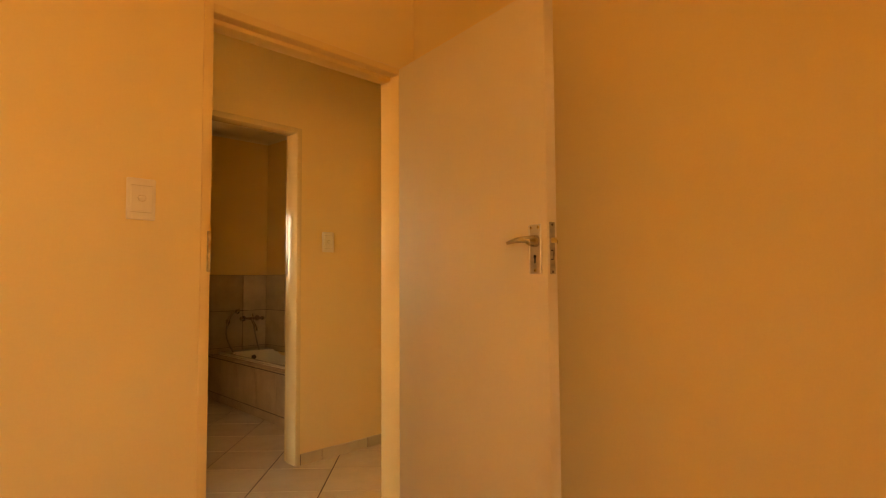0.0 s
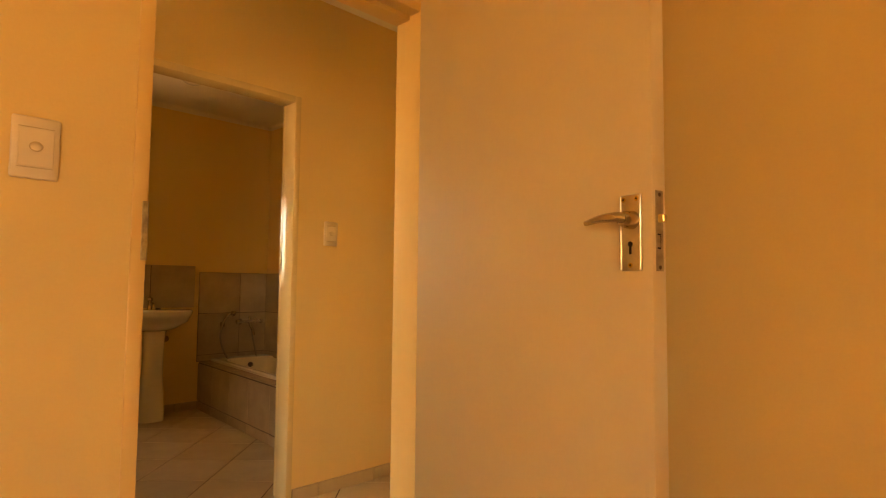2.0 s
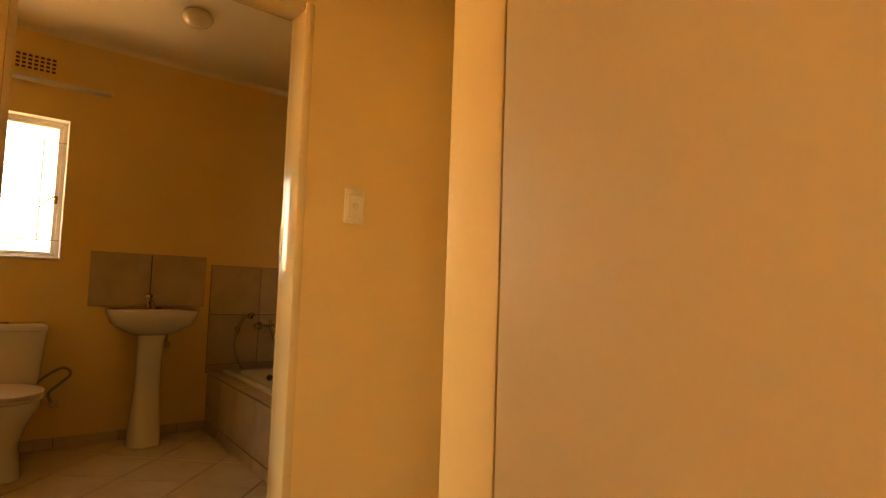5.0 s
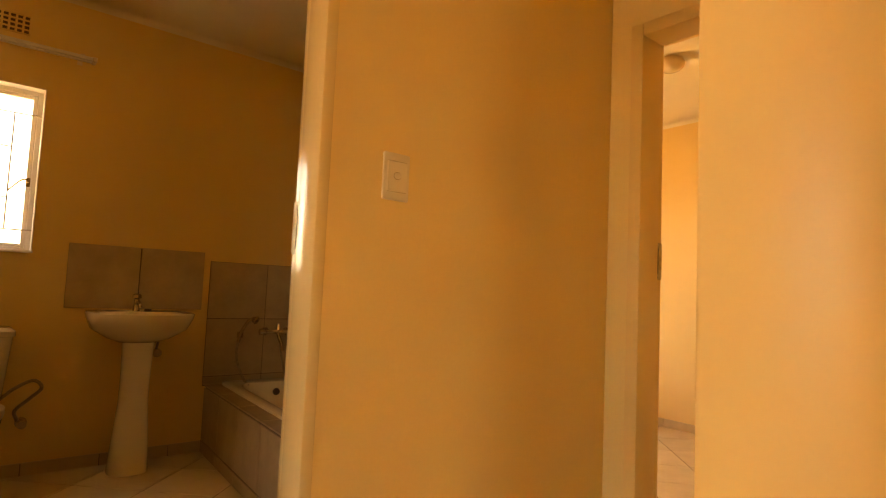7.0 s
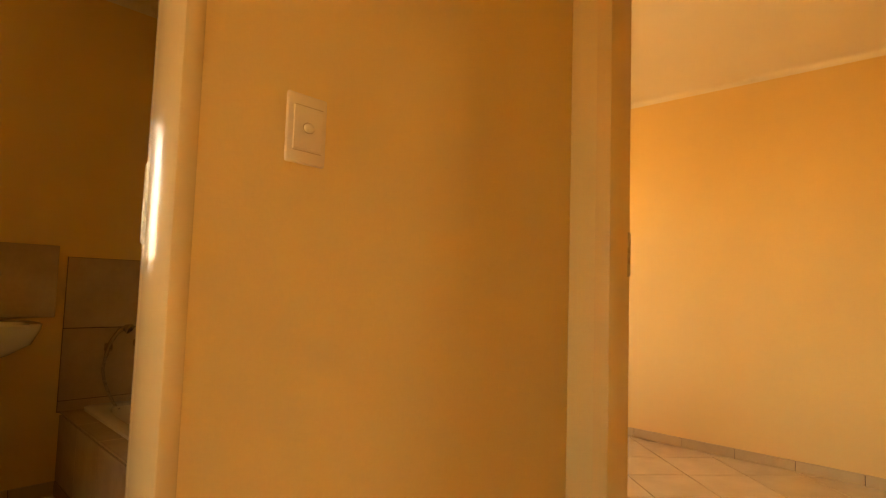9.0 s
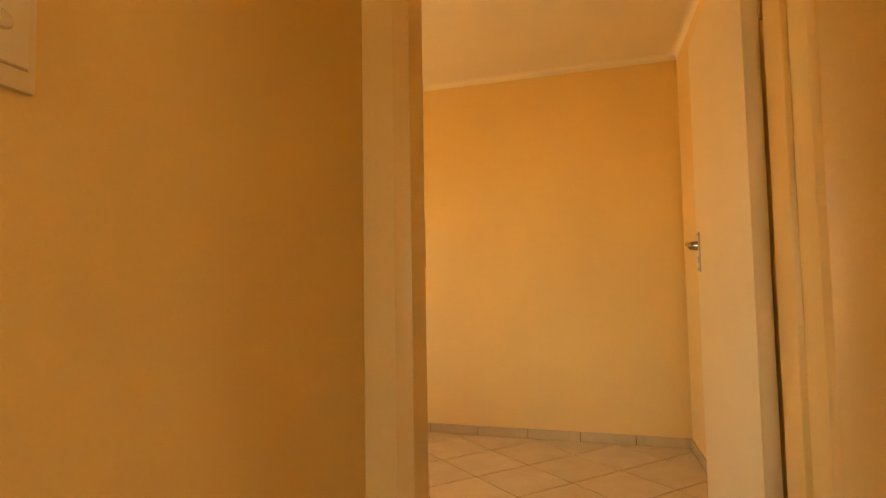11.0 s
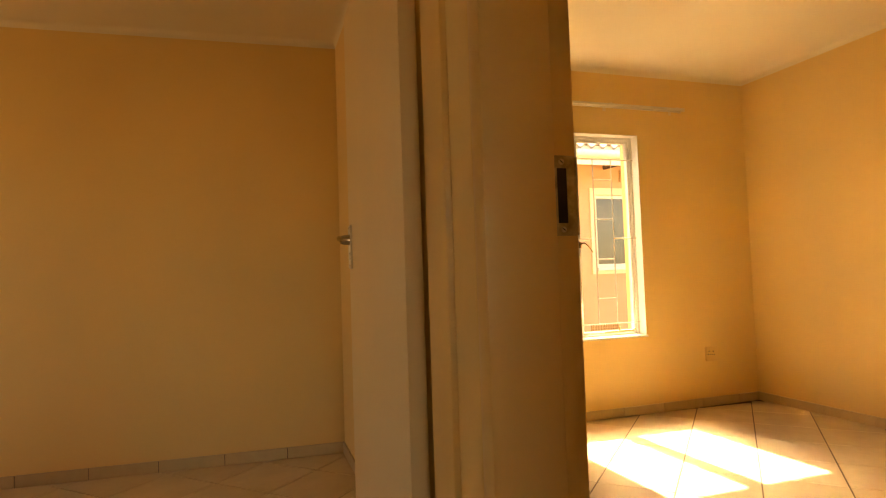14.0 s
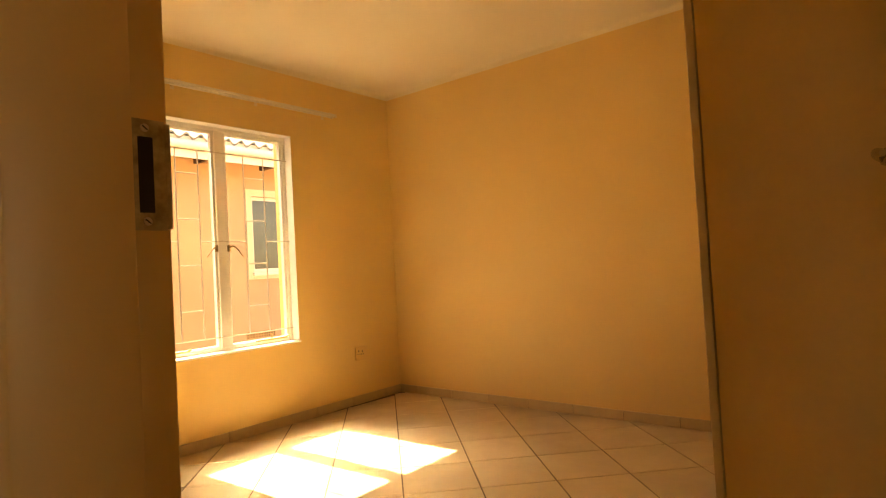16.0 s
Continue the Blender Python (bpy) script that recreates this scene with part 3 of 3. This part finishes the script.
def toilet():
    t = thing("toilet", "white ceramic close-coupled toilet with plastic seat", "toilet", pose(0.445, 3.65, 0))
    part("cistern", loft([oval(0, -0.115, 0.40, 0.165, 0.085, 32, 6), oval(0, -0.11, 0.45, 0.182, 0.098, 32, 6), oval(0, -0.11, 0.735, 0.205, 0.105, 32, 6)]), CERAMIC, t, smooth=True)
    lid = part("cistern_lid", loft([oval(0, -0.11, 0.737, 0.214, 0.113, 32, 6), oval(0, -0.11, 0.762, 0.214, 0.113, 32, 6), oval(0, -0.11, 0.778, 0.195, 0.10, 32, 5)]), CERAMIC, t, smooth=True)
    part("flush_button", tubed([(0, -0.11, 0.776), (0, -0.11, 0.785)], 0.02, 20), CHROME, lid, "chrome flush button", smooth=True)
    rings = [oval(0, -0.40, 0.0, 0.105, 0.20, 32, 3), oval(0, -0.40, 0.03, 0.10, 0.195, 32, 3), oval(0, -0.39, 0.16, 0.09, 0.18), oval(0, -0.40, 0.27, 0.125, 0.215), oval(0, -0.405, 0.36, 0.172, 0.235), oval(0, -0.405, 0.395, 0.178, 0.24)]
    part("bowl", loft(rings), CERAMIC, t, smooth=True)
    part("seat", loft([oval(0, -0.41, 0.397, 0.18, 0.235), oval(0, -0.41, 0.417, 0.185, 0.24), oval(0, -0.41, 0.42, 0.17, 0.225)]), PLASTIC, t, smooth=True)
    part("seat_cover", loft([oval(0, -0.412, 0.4215, 0.182, 0.238), oval(0, -0.412, 0.436, 0.184, 0.24), oval(0, -0.412, 0.445, 0.15, 0.20), oval(0, -0.412, 0.447, 0.06, 0.10)]), PLASTIC, t, "closed white plastic toilet lid", smooth=True)
    return t


toilet()
hose = thing("toilet_supply", "braided water hose and angle valve beside the toilet", "water pipe", pose(0.725, 3.65, 0.276))
part("hose", tubed(smooth_path([(-0.02, -0.055, 0.02), (-0.035, -0.075, 0.075), (0.02, -0.08, 0.13), (0.07, -0.085, 0.185), (0.03, -0.085, 0.225), (-0.05, -0.085, 0.185), (-0.12, -0.10, 0.125)], 6), 0.0085, 10), HOSE, hose, smooth=True)
part("valve", loft([oval(0, 0, 0, 0.027, 0.027, 20), oval(0, 0, 0.012, 0.027, 0.027, 20), oval(0, 0, 0.014, 0.014, 0.014, 20), oval(0, 0, 0.06, 0.014, 0.014, 20)]), CHROME, hose, "chrome angle valve", smooth=True).matrix_local = pose(0, 0, 0, 90, 0, 0)
part("valve_knob", tubed([(0, -0.058, 0), (0, -0.085, 0)], 0.02, 14), CHROME, hose, smooth=True)


def basin():
    b = thing("wash_basin", "white ceramic wash basin on a pedestal", "wash basin", pose(1.215, 3.65, 0))

    def d_ring(z, w, d, back=0.003, n=36):
        out = []
        for k in range(n):
            a = 2 * math.pi * k / n
            c, s = math.cos(a), math.sin(a)
            p = 4.5 if s > 0 else 2.3
            out.append((w * math.copysign(abs(c) ** (2 / p), c), -back - d / 2 + d / 2 * math.copysign(abs(s) ** (2 / p), s), z))
        return out

    outer = [d_ring(0.695, 0.10, 0.22, 0.03), d_ring(0.72, 0.16, 0.30, 0.02), d_ring(0.77, 0.235, 0.39, 0.006), d_ring(0.835, 0.262, 0.425), d_ring(0.858, 0.266, 0.43), d_ring(0.864, 0.258, 0.42, 0.006),
             d_ring(0.860, 0.215, 0.285, 0.10), d_ring(0.80, 0.19, 0.25, 0.115), d_ring(0.745, 0.11, 0.16, 0.15)]
    part("bowl", loft(outer), CERAMIC, b, smooth=True)
    rings = []
    for z, w, d in ((0.0, 0.098, 0.16), (0.02, 0.098, 0.16), (0.09, 0.094, 0.155), (0.22, 0.085, 0.14), (0.36, 0.073, 0.125), (0.50, 0.072, 0.12), (0.64, 0.076, 0.125), (0.70, 0.080, 0.13)):
        rings.append(oval(-0.012 + 0.012 * z, -0.19, z, w, d / 1.6, 32, 2.6))
    part("pedestal", loft(rings), CERAMIC, b, smooth=True)
    tap = part("pillar_tap", loft([oval(0.0, -0.055, 0.862, 0.020, 0.020, 20), oval(0, -0.055, 0.872, 0.018, 0.018, 20), oval(0, -0.055, 0.91, 0.014, 0.014, 20), oval(0, -0.055, 0.93, 0.014, 0.014, 20)]), CHROME, b, "chrome pillar tap", smooth=True)
    part("spout", tubed(smooth_path([(0, -0.055, 0.898), (0.0, -0.10, 0.915), (0.0, -0.145, 0.902), (0, -0.152, 0.885)], 5), 0.0095, 12), CHROME, tap, smooth=True)
    part("tap_head", loft([oval(0, -0.055, 0.930, 0.012, 0.012, 8), oval(0, -0.055, 0.936, 0.024, 0.024, 8, 1.3), oval(0, -0.055, 0.956, 0.023, 0.023, 8, 1.3), oval(0, -0.055, 0.962, 0.012, 0.012, 8)]), CHROME, tap, smooth=True)
    part("plug", loft([oval(0.055, -0.085, 0.862, 0.022, 0.022, 18), oval(0.055, -0.085, 0.876, 0.018, 0.018, 18)]), RUBBER, b, "black rubber plug", smooth=True)
    part("supply_pipe", tubed(smooth_path([(0.10, -0.10, 0.76), (0.122, -0.09, 0.71), (0.122, -0.07, 0.655), (0.122, -0.04, 0.632)], 5), 0.007, 10), HOSE, b, smooth=True)
    part("stop_valve", tubed([(0.122, -0.004, 0.622), (0.122, -0.06, 0.622), (0.122, -0.062, 0.622), (0.122, -0.10, 0.622)], [0.012, 0.012, 0.025, 0.023], 16), CHROME, b, "chrome stop valve", smooth=True)
    return b


basin()

BATH_M = Matrix.Translation((1.645, 3.65, 0)) @ Matrix.Rotation(radians(-4.5), 4, "Z")
# x to the east, y to the south of the corner is negative
BL, BT = 1.72, 0.405
surround = thing("bath_surround", "tiled bath surround with a stone-look ledge", "bath surround", BATH_M)
part("core", boxed(0.012, 0.05, -BL, -0.002, 0.0, BT - 0.012), GROUT, surround)
tile_meshes = {}


def tile_mesh(name, w, h, t, mat):
    key = (name, round(w, 4), round(h, 4))
    if key not in tile_meshes:
        bm = boxed(-w / 2, w / 2, 0, t, -h / 2, h / 2, bevel=0.0015)
        tile_meshes[key] = mesh_of(name, bm, mat)
    return tile_meshes[key]


def tile_at(name, parent, m, w, h, t, mat):
    ob = new(name, tile_mesh(name, w, h, t, mat))
    ob.parent = parent
    ob.matrix_local = m
    return ob


TS = 0.366
y = 0.0
while y > -BL + 0.01:
    w = min(TS - 0.004, BL + y)
    tile_at("tile", surround, pose(0.012, y - 0.002 - w / 2, 0.070 + (BT - 0.085) / 2, 0, 0, 90), w, BT - 0.090, 0.010, WALLTILE)
    tile_at("skirting_tile", surround, pose(0.008, y - 0.002 - w / 2, 0.034, 0, 0, 90), w, 0.066, 0.010, WALLTILE)
    tile_at("ledge_tile", surround, pose(0.055, y - 0.002 - w / 2, BT - 0.008, 90, 0, 90), w, 0.11, 0.009, WALLTILE)
    y -= TS
bath = thing("bathtub", "white enamelled bathtub built in along the wall", "bathtub", BATH_M)


def rr_ring(x0, x1, y0, y1, z, p=8, n=48):
    return oval((x0 + x1) / 2, (y0 + y1) / 2, z, (x1 - x0) / 2, (y1 - y0) / 2, n, p)


ins, ee = 0.105, 0.74
part("shell", loft([rr_ring(ins - 0.01, ee, -BL, -0.004, BT - 0.02, 30), rr_ring(ins - 0.01, ee, -BL, -0.004, BT + 0.016, 30), rr_ring(ins + 0.008, ee - 0.02, -BL + 0.02, -0.02, BT + 0.022, 20),
                     rr_ring(ins + 0.06, ee - 0.07, -BL + 0.08, -0.09, BT + 0.012, 7), rr_ring(ins + 0.09, ee - 0.10, -BL + 0.14, -0.14, BT - 0.18, 5), rr_ring(ins + 0.14, ee - 0.15, -BL + 0.28, -0.22, BT - 0.36, 4)], cap0=False), CERAMIC, bath, smooth=True)
part("overflow", tubed([(0.42, -0.118, 0.36), (0.42, -0.132, 0.355)], 0.022, 16), RUBBER, bath, "dark overflow rose", smooth=True)

mixer = thing("bath_mixer", "chrome wall mixer with hand shower and hose", "bath mixer", pose(2.085, 3.65, 0.735))
part("body", tubed([(-0.085, -0.055, 0), (0.085, -0.055, 0)], 0.013, 14), CHROME, mixer, smooth=True)
for x in (-0.075, 0.075):
    part("inlet", tubed([(x, -0.010, 0), (x, -0.055, 0)], 0.013, 12), CHROME, mixer, smooth=True)
    part("flange", tubed([(x, -0.011, 0), (x, -0.018, 0)], 0.028, 18), CHROME, mixer, smooth=True)
    s = 1 if x > 0 else -1
    part("cross_handle", tubed([(x + s * 0.012, -0.055, 0), (x + s * 0.03, -0.055, 0), (x + s * 0.032, -0.055, 0), (x + s * 0.052, -0.055, 0)], [0.012, 0.012, 0.022, 0.020], 8), CHROME, mixer, smooth=True)
part("spout", tubed(smooth_path([(0, -0.055, -0.01), (0.0, -0.09, -0.05), (0.0, -0.13, -0.085), (0, -0.14, -0.12)], 5), 0.012, 12), CHROME, mixer, smooth=True)
part("diverter", tubed([(0, -0.055, 0.01), (0, -0.055, 0.05)], [0.014, 0.010], 12), CHROME, mixer, smooth=True)
part("hose", tubed(smooth_path([(0.0, -0.07, -0.03), (0.02, -0.10, -0.18), (0.05, -0.12, -0.33)], 6), 0.007, 8), HOSE, mixer, smooth=True)

shower = thing("hand_shower", "chrome hand shower hanging on the tiled wall", "hand shower", pose(1.90, 3.65, 0.80))
part("holder", boxed(-0.075, -0.045, -0.05, -0.010, -0.105, -0.065, bevel=0.005), CHROME, shower, smooth=True)
part("handset", tubed(smooth_path([(-0.075, -0.045, -0.13), (-0.06, -0.055, -0.06), (-0.03, -0.075, 0.0), (0.0, -0.085, 0.02)], 5), [0.010] * 10 + [0.012] * 6, 12), CHROME, shower, smooth=True)
part("spray_head", tubed([(-0.005, -0.082, 0.02), (0.012, -0.10, 0.012), (0.016, -0.105, 0.008)], [0.016, 0.028, 0.024], 18), CHROME, shower, smooth=True)
part("hose", tubed(smooth_path([(-0.075, -0.045, -0.13), (-0.085, -0.05, -0.20), (-0.07, -0.06, -0.28), (-0.035, -0.09, -0.37), (-0.02, -0.12, -0.40)], 6), 0.008, 8), HOSE, shower, smooth=True)

tiles = thing("bath_wall_tiles", "brown mottled ceramic tiles round the bath", "wall tiles", pose(0, 0, 0), kind="structure")
part("grout", boxed(1.632, 2.273, 3.642, 3.649, 0.40, 1.178), GROUT, tiles)
part("grout", boxed(2.267, 2.274, 1.95, 3.640, 0.40, 1.178), GROUT, tiles)
for k in range(3):
    zc = 1.178 - 0.361 * (k + 0.5)
    hh = 0.357
    if k == 2:
        zc, hh = 0.43, 0.05
    for i in range(2):
        x0 = 1.632 + 0.375 * i
        x1 = min(x0 + 0.371, 2.262)
        tile_at("tile", tiles, pose((x0 + x1) / 2, 3.642, zc, 0, 0, 180), x1 - x0, hh, 0.006, WALLTILE)
    for i in range(5):
        y1 = 3.634 - 0.366 * i
        y0 = max(y1 - 0.362, 1.95)
        if y1 - y0 > 0.05:
            tile_at("tile", tiles, pose(2.267, (y0 + y1) / 2, zc, 0, 0, 90), y1 - y0, hh, 0.006, WALLTILE)
splash = thing("basin_splashback", "two brown mottled tiles behind the wash basin", "wall tiles", pose(0, 0, 0), kind="structure")
part("grout", boxed(0.868, 1.588, 3.643, 3.649, 0.874, 1.226), GROUT, splash)
for x in (0.866 + 0.180, 1.591 - 0.180):
    tile_at("tile", splash, pose(x, 3.643, 1.051, 0, 0, 180), 0.3585, 0.356, 0.007, WALLTILE)

# ---- sunny room: built-in wardrobe ----
ward = thing("wardrobe", "tall plain painted board wardrobe built against the wall", "wardrobe", pose(1.094, -3.343, 0))
WX, WY = 0.612, 2.38
part("side_panel", boxed(0, WX, WY - 0.018, WY, 0, 2.30), BOARD, ward)
part("side_panel", boxed(0, WX, 0, 0.018, 0, 2.30), BOARD, ward)
part("top_panel", boxed(0, WX, 0.0185, WY - 0.0185, 2.282, 2.30), BOARD, ward)
part("back_panel", boxed(0, 0.006, 0.0185, WY - 0.0185, 0.0, 2.281), BOARD, ward)
part("plinth", boxed(WX - 0.05, WX - 0.034, 0.0185, WY - 0.0185, 0, 0.08), BOARD, ward)
for i in range(4):
    y0 = WY - 0.0005 - (WY / 4) * i
    d = part("wardrobe_door", boxed(WX + 0.004, WX + 0.021, y0 - WY / 4 + 0.003, y0, 0.085, 2.298, bevel=0.001), DOOR, ward)
    hy = y0 - WY / 4 + 0.05 if i % 2 == 0 else y0 - 0.05
    part("pull_handle", tubed([(WX + 0.021, hy, 1.0), (WX + 0.045, hy, 1.0), (WX + 0.045, hy, 1.13), (WX + 0.021, hy, 1.13)], 0.005, 8), CHROME, d)

# ---- outside: ground and the house next door ----
whole("ground", boxed(-400, 400, -400, 400, -0.35, -0.25), SAND, "bare sandy ground round the houses", "ground", kind="structure")
house = thing("neighbour_house", "salmon plastered house with tiled roof next door", "house", pose(8.0, 0, -0.18))
NW, NE = -4.69, -3.84
bm = boxed(0, 0.22, -9, NW + 0.08, -0.1, 2.95)
box(bm, 0, 0.22, NE - 0.08, 6, -0.1, 2.95)
box(bm, 0, 0.22, NW + 0.08, NE - 0.08, -0.1, 1.30)
box(bm, 0, 0.22, NW + 0.08, NE - 0.08, 2.29, 2.95)
part("wall", bm, CEMENT, house)
part("back_wall", boxed(5.0, 5.2, -9, 6, -0.1, 2.95), CEMENT, house)
band = part("window_band", boxed(-0.025, -0.001, NE - 0.08, NE, 1.21, 2.38), BAND, house, "raised cream plaster band round the window")
part("band", boxed(-0.025, -0.001, NW - 0.02, NW + 0.08, 1.21, 2.38), BAND, band)
part("band", boxed(-0.025, -0.001, NW + 0.081, NE - 0.081, 2.29, 2.38), BAND, band)
part("band", boxed(-0.025, -0.001, NW + 0.081, NE - 0.081, 1.21, 1.30), BAND, band)
bm = boxed(0.03, 0.07, NE - 0.125, NE - 0.08, 1.30, 2.29)
box(bm, 0.03, 0.07, NW + 0.08, NW + 0.125, 1.30, 2.29)
box(bm, 0.03, 0.07, NW + 0.125, NE - 0.125, 2.245, 2.29)
box(bm, 0.03, 0.07, NW + 0.125, NE - 0.125, 1.30, 1.345)
box(bm, 0.03, 0.07, NW + 0.20, NW + 0.245, 1.345, 2.245)
nwin = part("window", bm, FASCIA, house, "white framed window with dark panes")
part("pane", boxed(0.045, 0.052, NW + 0.245, NE - 0.125, 1.345, 2.245), PANE, nwin)
part("pane", boxed(0.045, 0.052, NW + 0.125, NW + 0.20, 1.345, 2.245), PANE, nwin)
part("window_sill", boxed(-0.06, 0.03, NW + 0.06, NE - 0.06, 1.255, 1.299, bevel=0.006), FASCIA, nwin)
part("fascia", boxed(-0.50, -0.475, -9, 6, 2.60, 2.76), FASCIA, house, "white fascia board")
bm = bmesh.new()
tube(bm, [(-0.545, -9, 2.735), (-0.545, 6, 2.735)], 0.05, 12)
part("gutter", bm, FASCIA, house, "white half-round gutter", smooth=True)
part("soffit", boxed(-0.47, -0.002, -9, 6, 2.80, 2.815), FASCIA, house)
for i in range(16):
    y = -8.6 + 0.9 * i
    part("rafter", boxed(-0.46, -0.003, y - 0.025, y + 0.025, 2.64, 2.79), BEAM, house, "dark timber rafter end")
bm = bmesh.new()
vs = [bm.verts.new(p) for p in ((-0.52, -9, 2.79), (-0.52, 6, 2.79), (2.6, 6, 4.05), (2.6, -9, 4.05), (5.7, -9, 2.79), (5.7, 6, 2.79))]
bm.faces.new((vs[0], vs[1], vs[2], vs[3]))
bm.faces.new((vs[3], vs[2], vs[5], vs[4]))
under = part("roof", bm, ROOF, house)
part("eaves_filler", boxed(-0.525, -0.501, -9, 6, 2.70, 2.835), FASCIA, house)
slope = math.atan2(1.26, 3.12)
TW, TL = 0.33, 0.36
NX = 18
bm = bmesh.new()
top, bot = [], []
for i in range(NX + 1):
    u = i / NX
    zz = 0.028 * math.cos(2 * math.pi * u * 2) + 0.012
    top.append((bm.verts.new((0, u * TW, zz + 0.03)), bm.verts.new((TL + 0.04, u * TW, zz))))
    bot.append(bm.verts.new((0, u * TW, zz + 0.006)))
for i in range(NX):
    bm.faces.new((top[i][0], top[i + 1][0], top[i + 1][1], top[i][1]))
    bm.faces.new((bot[i], bot[i + 1], top[i + 1][0], top[i][0]))
bmesh.ops.recalc_face_normals(bm, faces=bm.faces)
roof_mesh = mesh_of("roof_tile", bm, ROOF, True)
for c in range(9):
    for r in range(26):
        ob = new("roof_tile", roof_mesh)
        ob.parent = under
        ob.matrix_local = Matrix.Translation((-0.54, -7.6 + r * TW, 2.79)) @ Matrix.Rotation(-slope, 4, "Y") @ Matrix.Translation((c * TL, 0, 0.01))
air_brick(pose(8.0, -4.21, 0.275, 0, 0, 90) @ pose(0, 0, 0), 0.22, 0.09, 6, 3, VENT, "pierced air brick low on the neighbouring wall")
air_brick(pose(8.0, -3.985, 0.275, 0, 0, 90), 0.20, 0.09, 5, 3, VENT, "pierced air brick low on the neighbouring wall")
air_brick(pose(8.0, -4.52, 2.29, 0, 0, 90), 0.20, 0.17, 5, 5, VENT, "pierced air brick under the neighbouring eaves")

# ---- skirting tiles ----


def skirting(name, p, q, label, offset=0.0):
    """Skirting tiles along the foot of a wall, from p to q, with the room on the left of that way."""
    p, q = Vector((*p, 0)), Vector((*q, 0))
    d = q - p
    m = Matrix.Translation(p) @ Matrix.Rotation(math.atan2(d.y, d.x), 4, "Z")
    s = thing(name, label, "skirting", m, kind="structure")
    part("mortar", boxed(0, d.length, 0.0005, 0.006, 0.0, 0.063), GROUT, s)
    x = -offset
    while x < d.length - 0.01:
        a, b = max(x, 0.001), min(x + 0.355, d.length - 0.001)
        if b - a > 0.02:
            tile_at("skirting_tile", s, pose((a + b) / 2, 0.002, 0.0335), b - a, 0.065, 0.011, SKIRT)
        x += 0.359
    return s


skirting("baseboard_far_bedroom_south", (2.445, -0.02), (4.91, -0.02), "beige tile skirting along the bedroom wall")
skirting("baseboard_far_bedroom_east", (4.91, -0.02), (EX, 3.65), "beige tile skirting along the bedroom wall", 0.012)
skirting("baseboard_far_bedroom_north", (EX, 3.65), (2.445, 3.65), "beige tile skirting along the bedroom wall")
skirting("baseboard_sunny_room_east", (4.91, -3.345), (4.91, -0.17), "beige tile skirting under the sunny window", 0.15)
skirting("baseboard_sunny_room_south", (1.74, -3.345), (4.91, -3.345), "beige tile skirting along the sunny room wall", 0.27)
skirting("baseboard_passage_north", (2.275, YN), (1.10, YN), "beige tile skirting along the passage wall", 0.05)
skirting("baseboard_passage_north", (0.195, YN), (-3.3, YN), "beige tile skirting along the passage wall", 0.05)
skirting("baseboard_bathroom_north", (1.645, 3.65), (-0.06, 3.65), "beige tile skirting along the bathroom wall", 0.17)

# ---- floor tiles laid on the diagonal ----
bm = boxed(-3.32, 5.0, -3.7, 1.35, -0.12, -0.0035)
box(bm, -0.2, 5.2, 1.35, 3.8, -0.12, -0.0035)
floor = whole("floor", bm, GROUT, "brown grout bed under diagonal beige floor tiles", "floor", kind="structure")
HD = 0.2645
side = HD * math.sqrt(2) - 0.0065
bm = boxed(-side / 2, side / 2, -side / 2, side / 2, -0.009, 0.0, bevel=0.0014)
floor_tile = mesh_of("floor_tile", bm, TILE)
rest, count = bmesh.new(), 0
for i in range(-32, 24):
    for j in range(-32, 32):
        if (i + j) % 2:
            continue
        x, y = 3.316 + i * HD, -2.726 + (j + 1) * HD
        if not (-3.7 < x < 5.6 and -4.0 < y < 4.1) or (x < -0.3 and y > 1.4):
            continue
        inside = -3.0 < x < 4.85 and -3.3 < y < 3.6 and not (x < 0.1 and y > 1.1)
        near = inside and ((x > 1.0 and -3.5 < y < 0) or (x > 2.4 and y >= 0) or (-0.1 < x < 2.4 and y >= 0.1))
        if near and count < 300:
            ob = new("floor_tile", floor_tile)
            ob.parent = floor
            ob.matrix_local = pose(x, y, 0, 0, 0, 45 + random.choice((0, 90, 180, 270)))
            count += 1
        else:
            r = bmesh.ops.create_cube(rest, size=1.0)
            bmesh.ops.transform(rest, verts=r["verts"], matrix=pose(x, y, -0.0045, 0, 0, 45) @ Matrix.Diagonal((side, side, 0.009, 1)))
for co, no in (((-3.3, 0, 0), (-1, 0, 0)), ((0, -3.7, 0), (0, -1, 0)), ((0, 3.82, 0), (0, 1, 0)), ((5.05, 0, 0), (math.cos(radians(SKEW)), -math.sin(radians(SKEW)), 0))):
    bmesh.ops.bisect_plane(rest, geom=[*rest.verts, *rest.edges, *rest.faces], dist=1e-5, plane_co=co, plane_no=no, clear_outer=True)
rest_ob = part("floor_tiles", rest, TILE, floor, "beige floor tiles")
rest_ob["kind"] = "stuff"
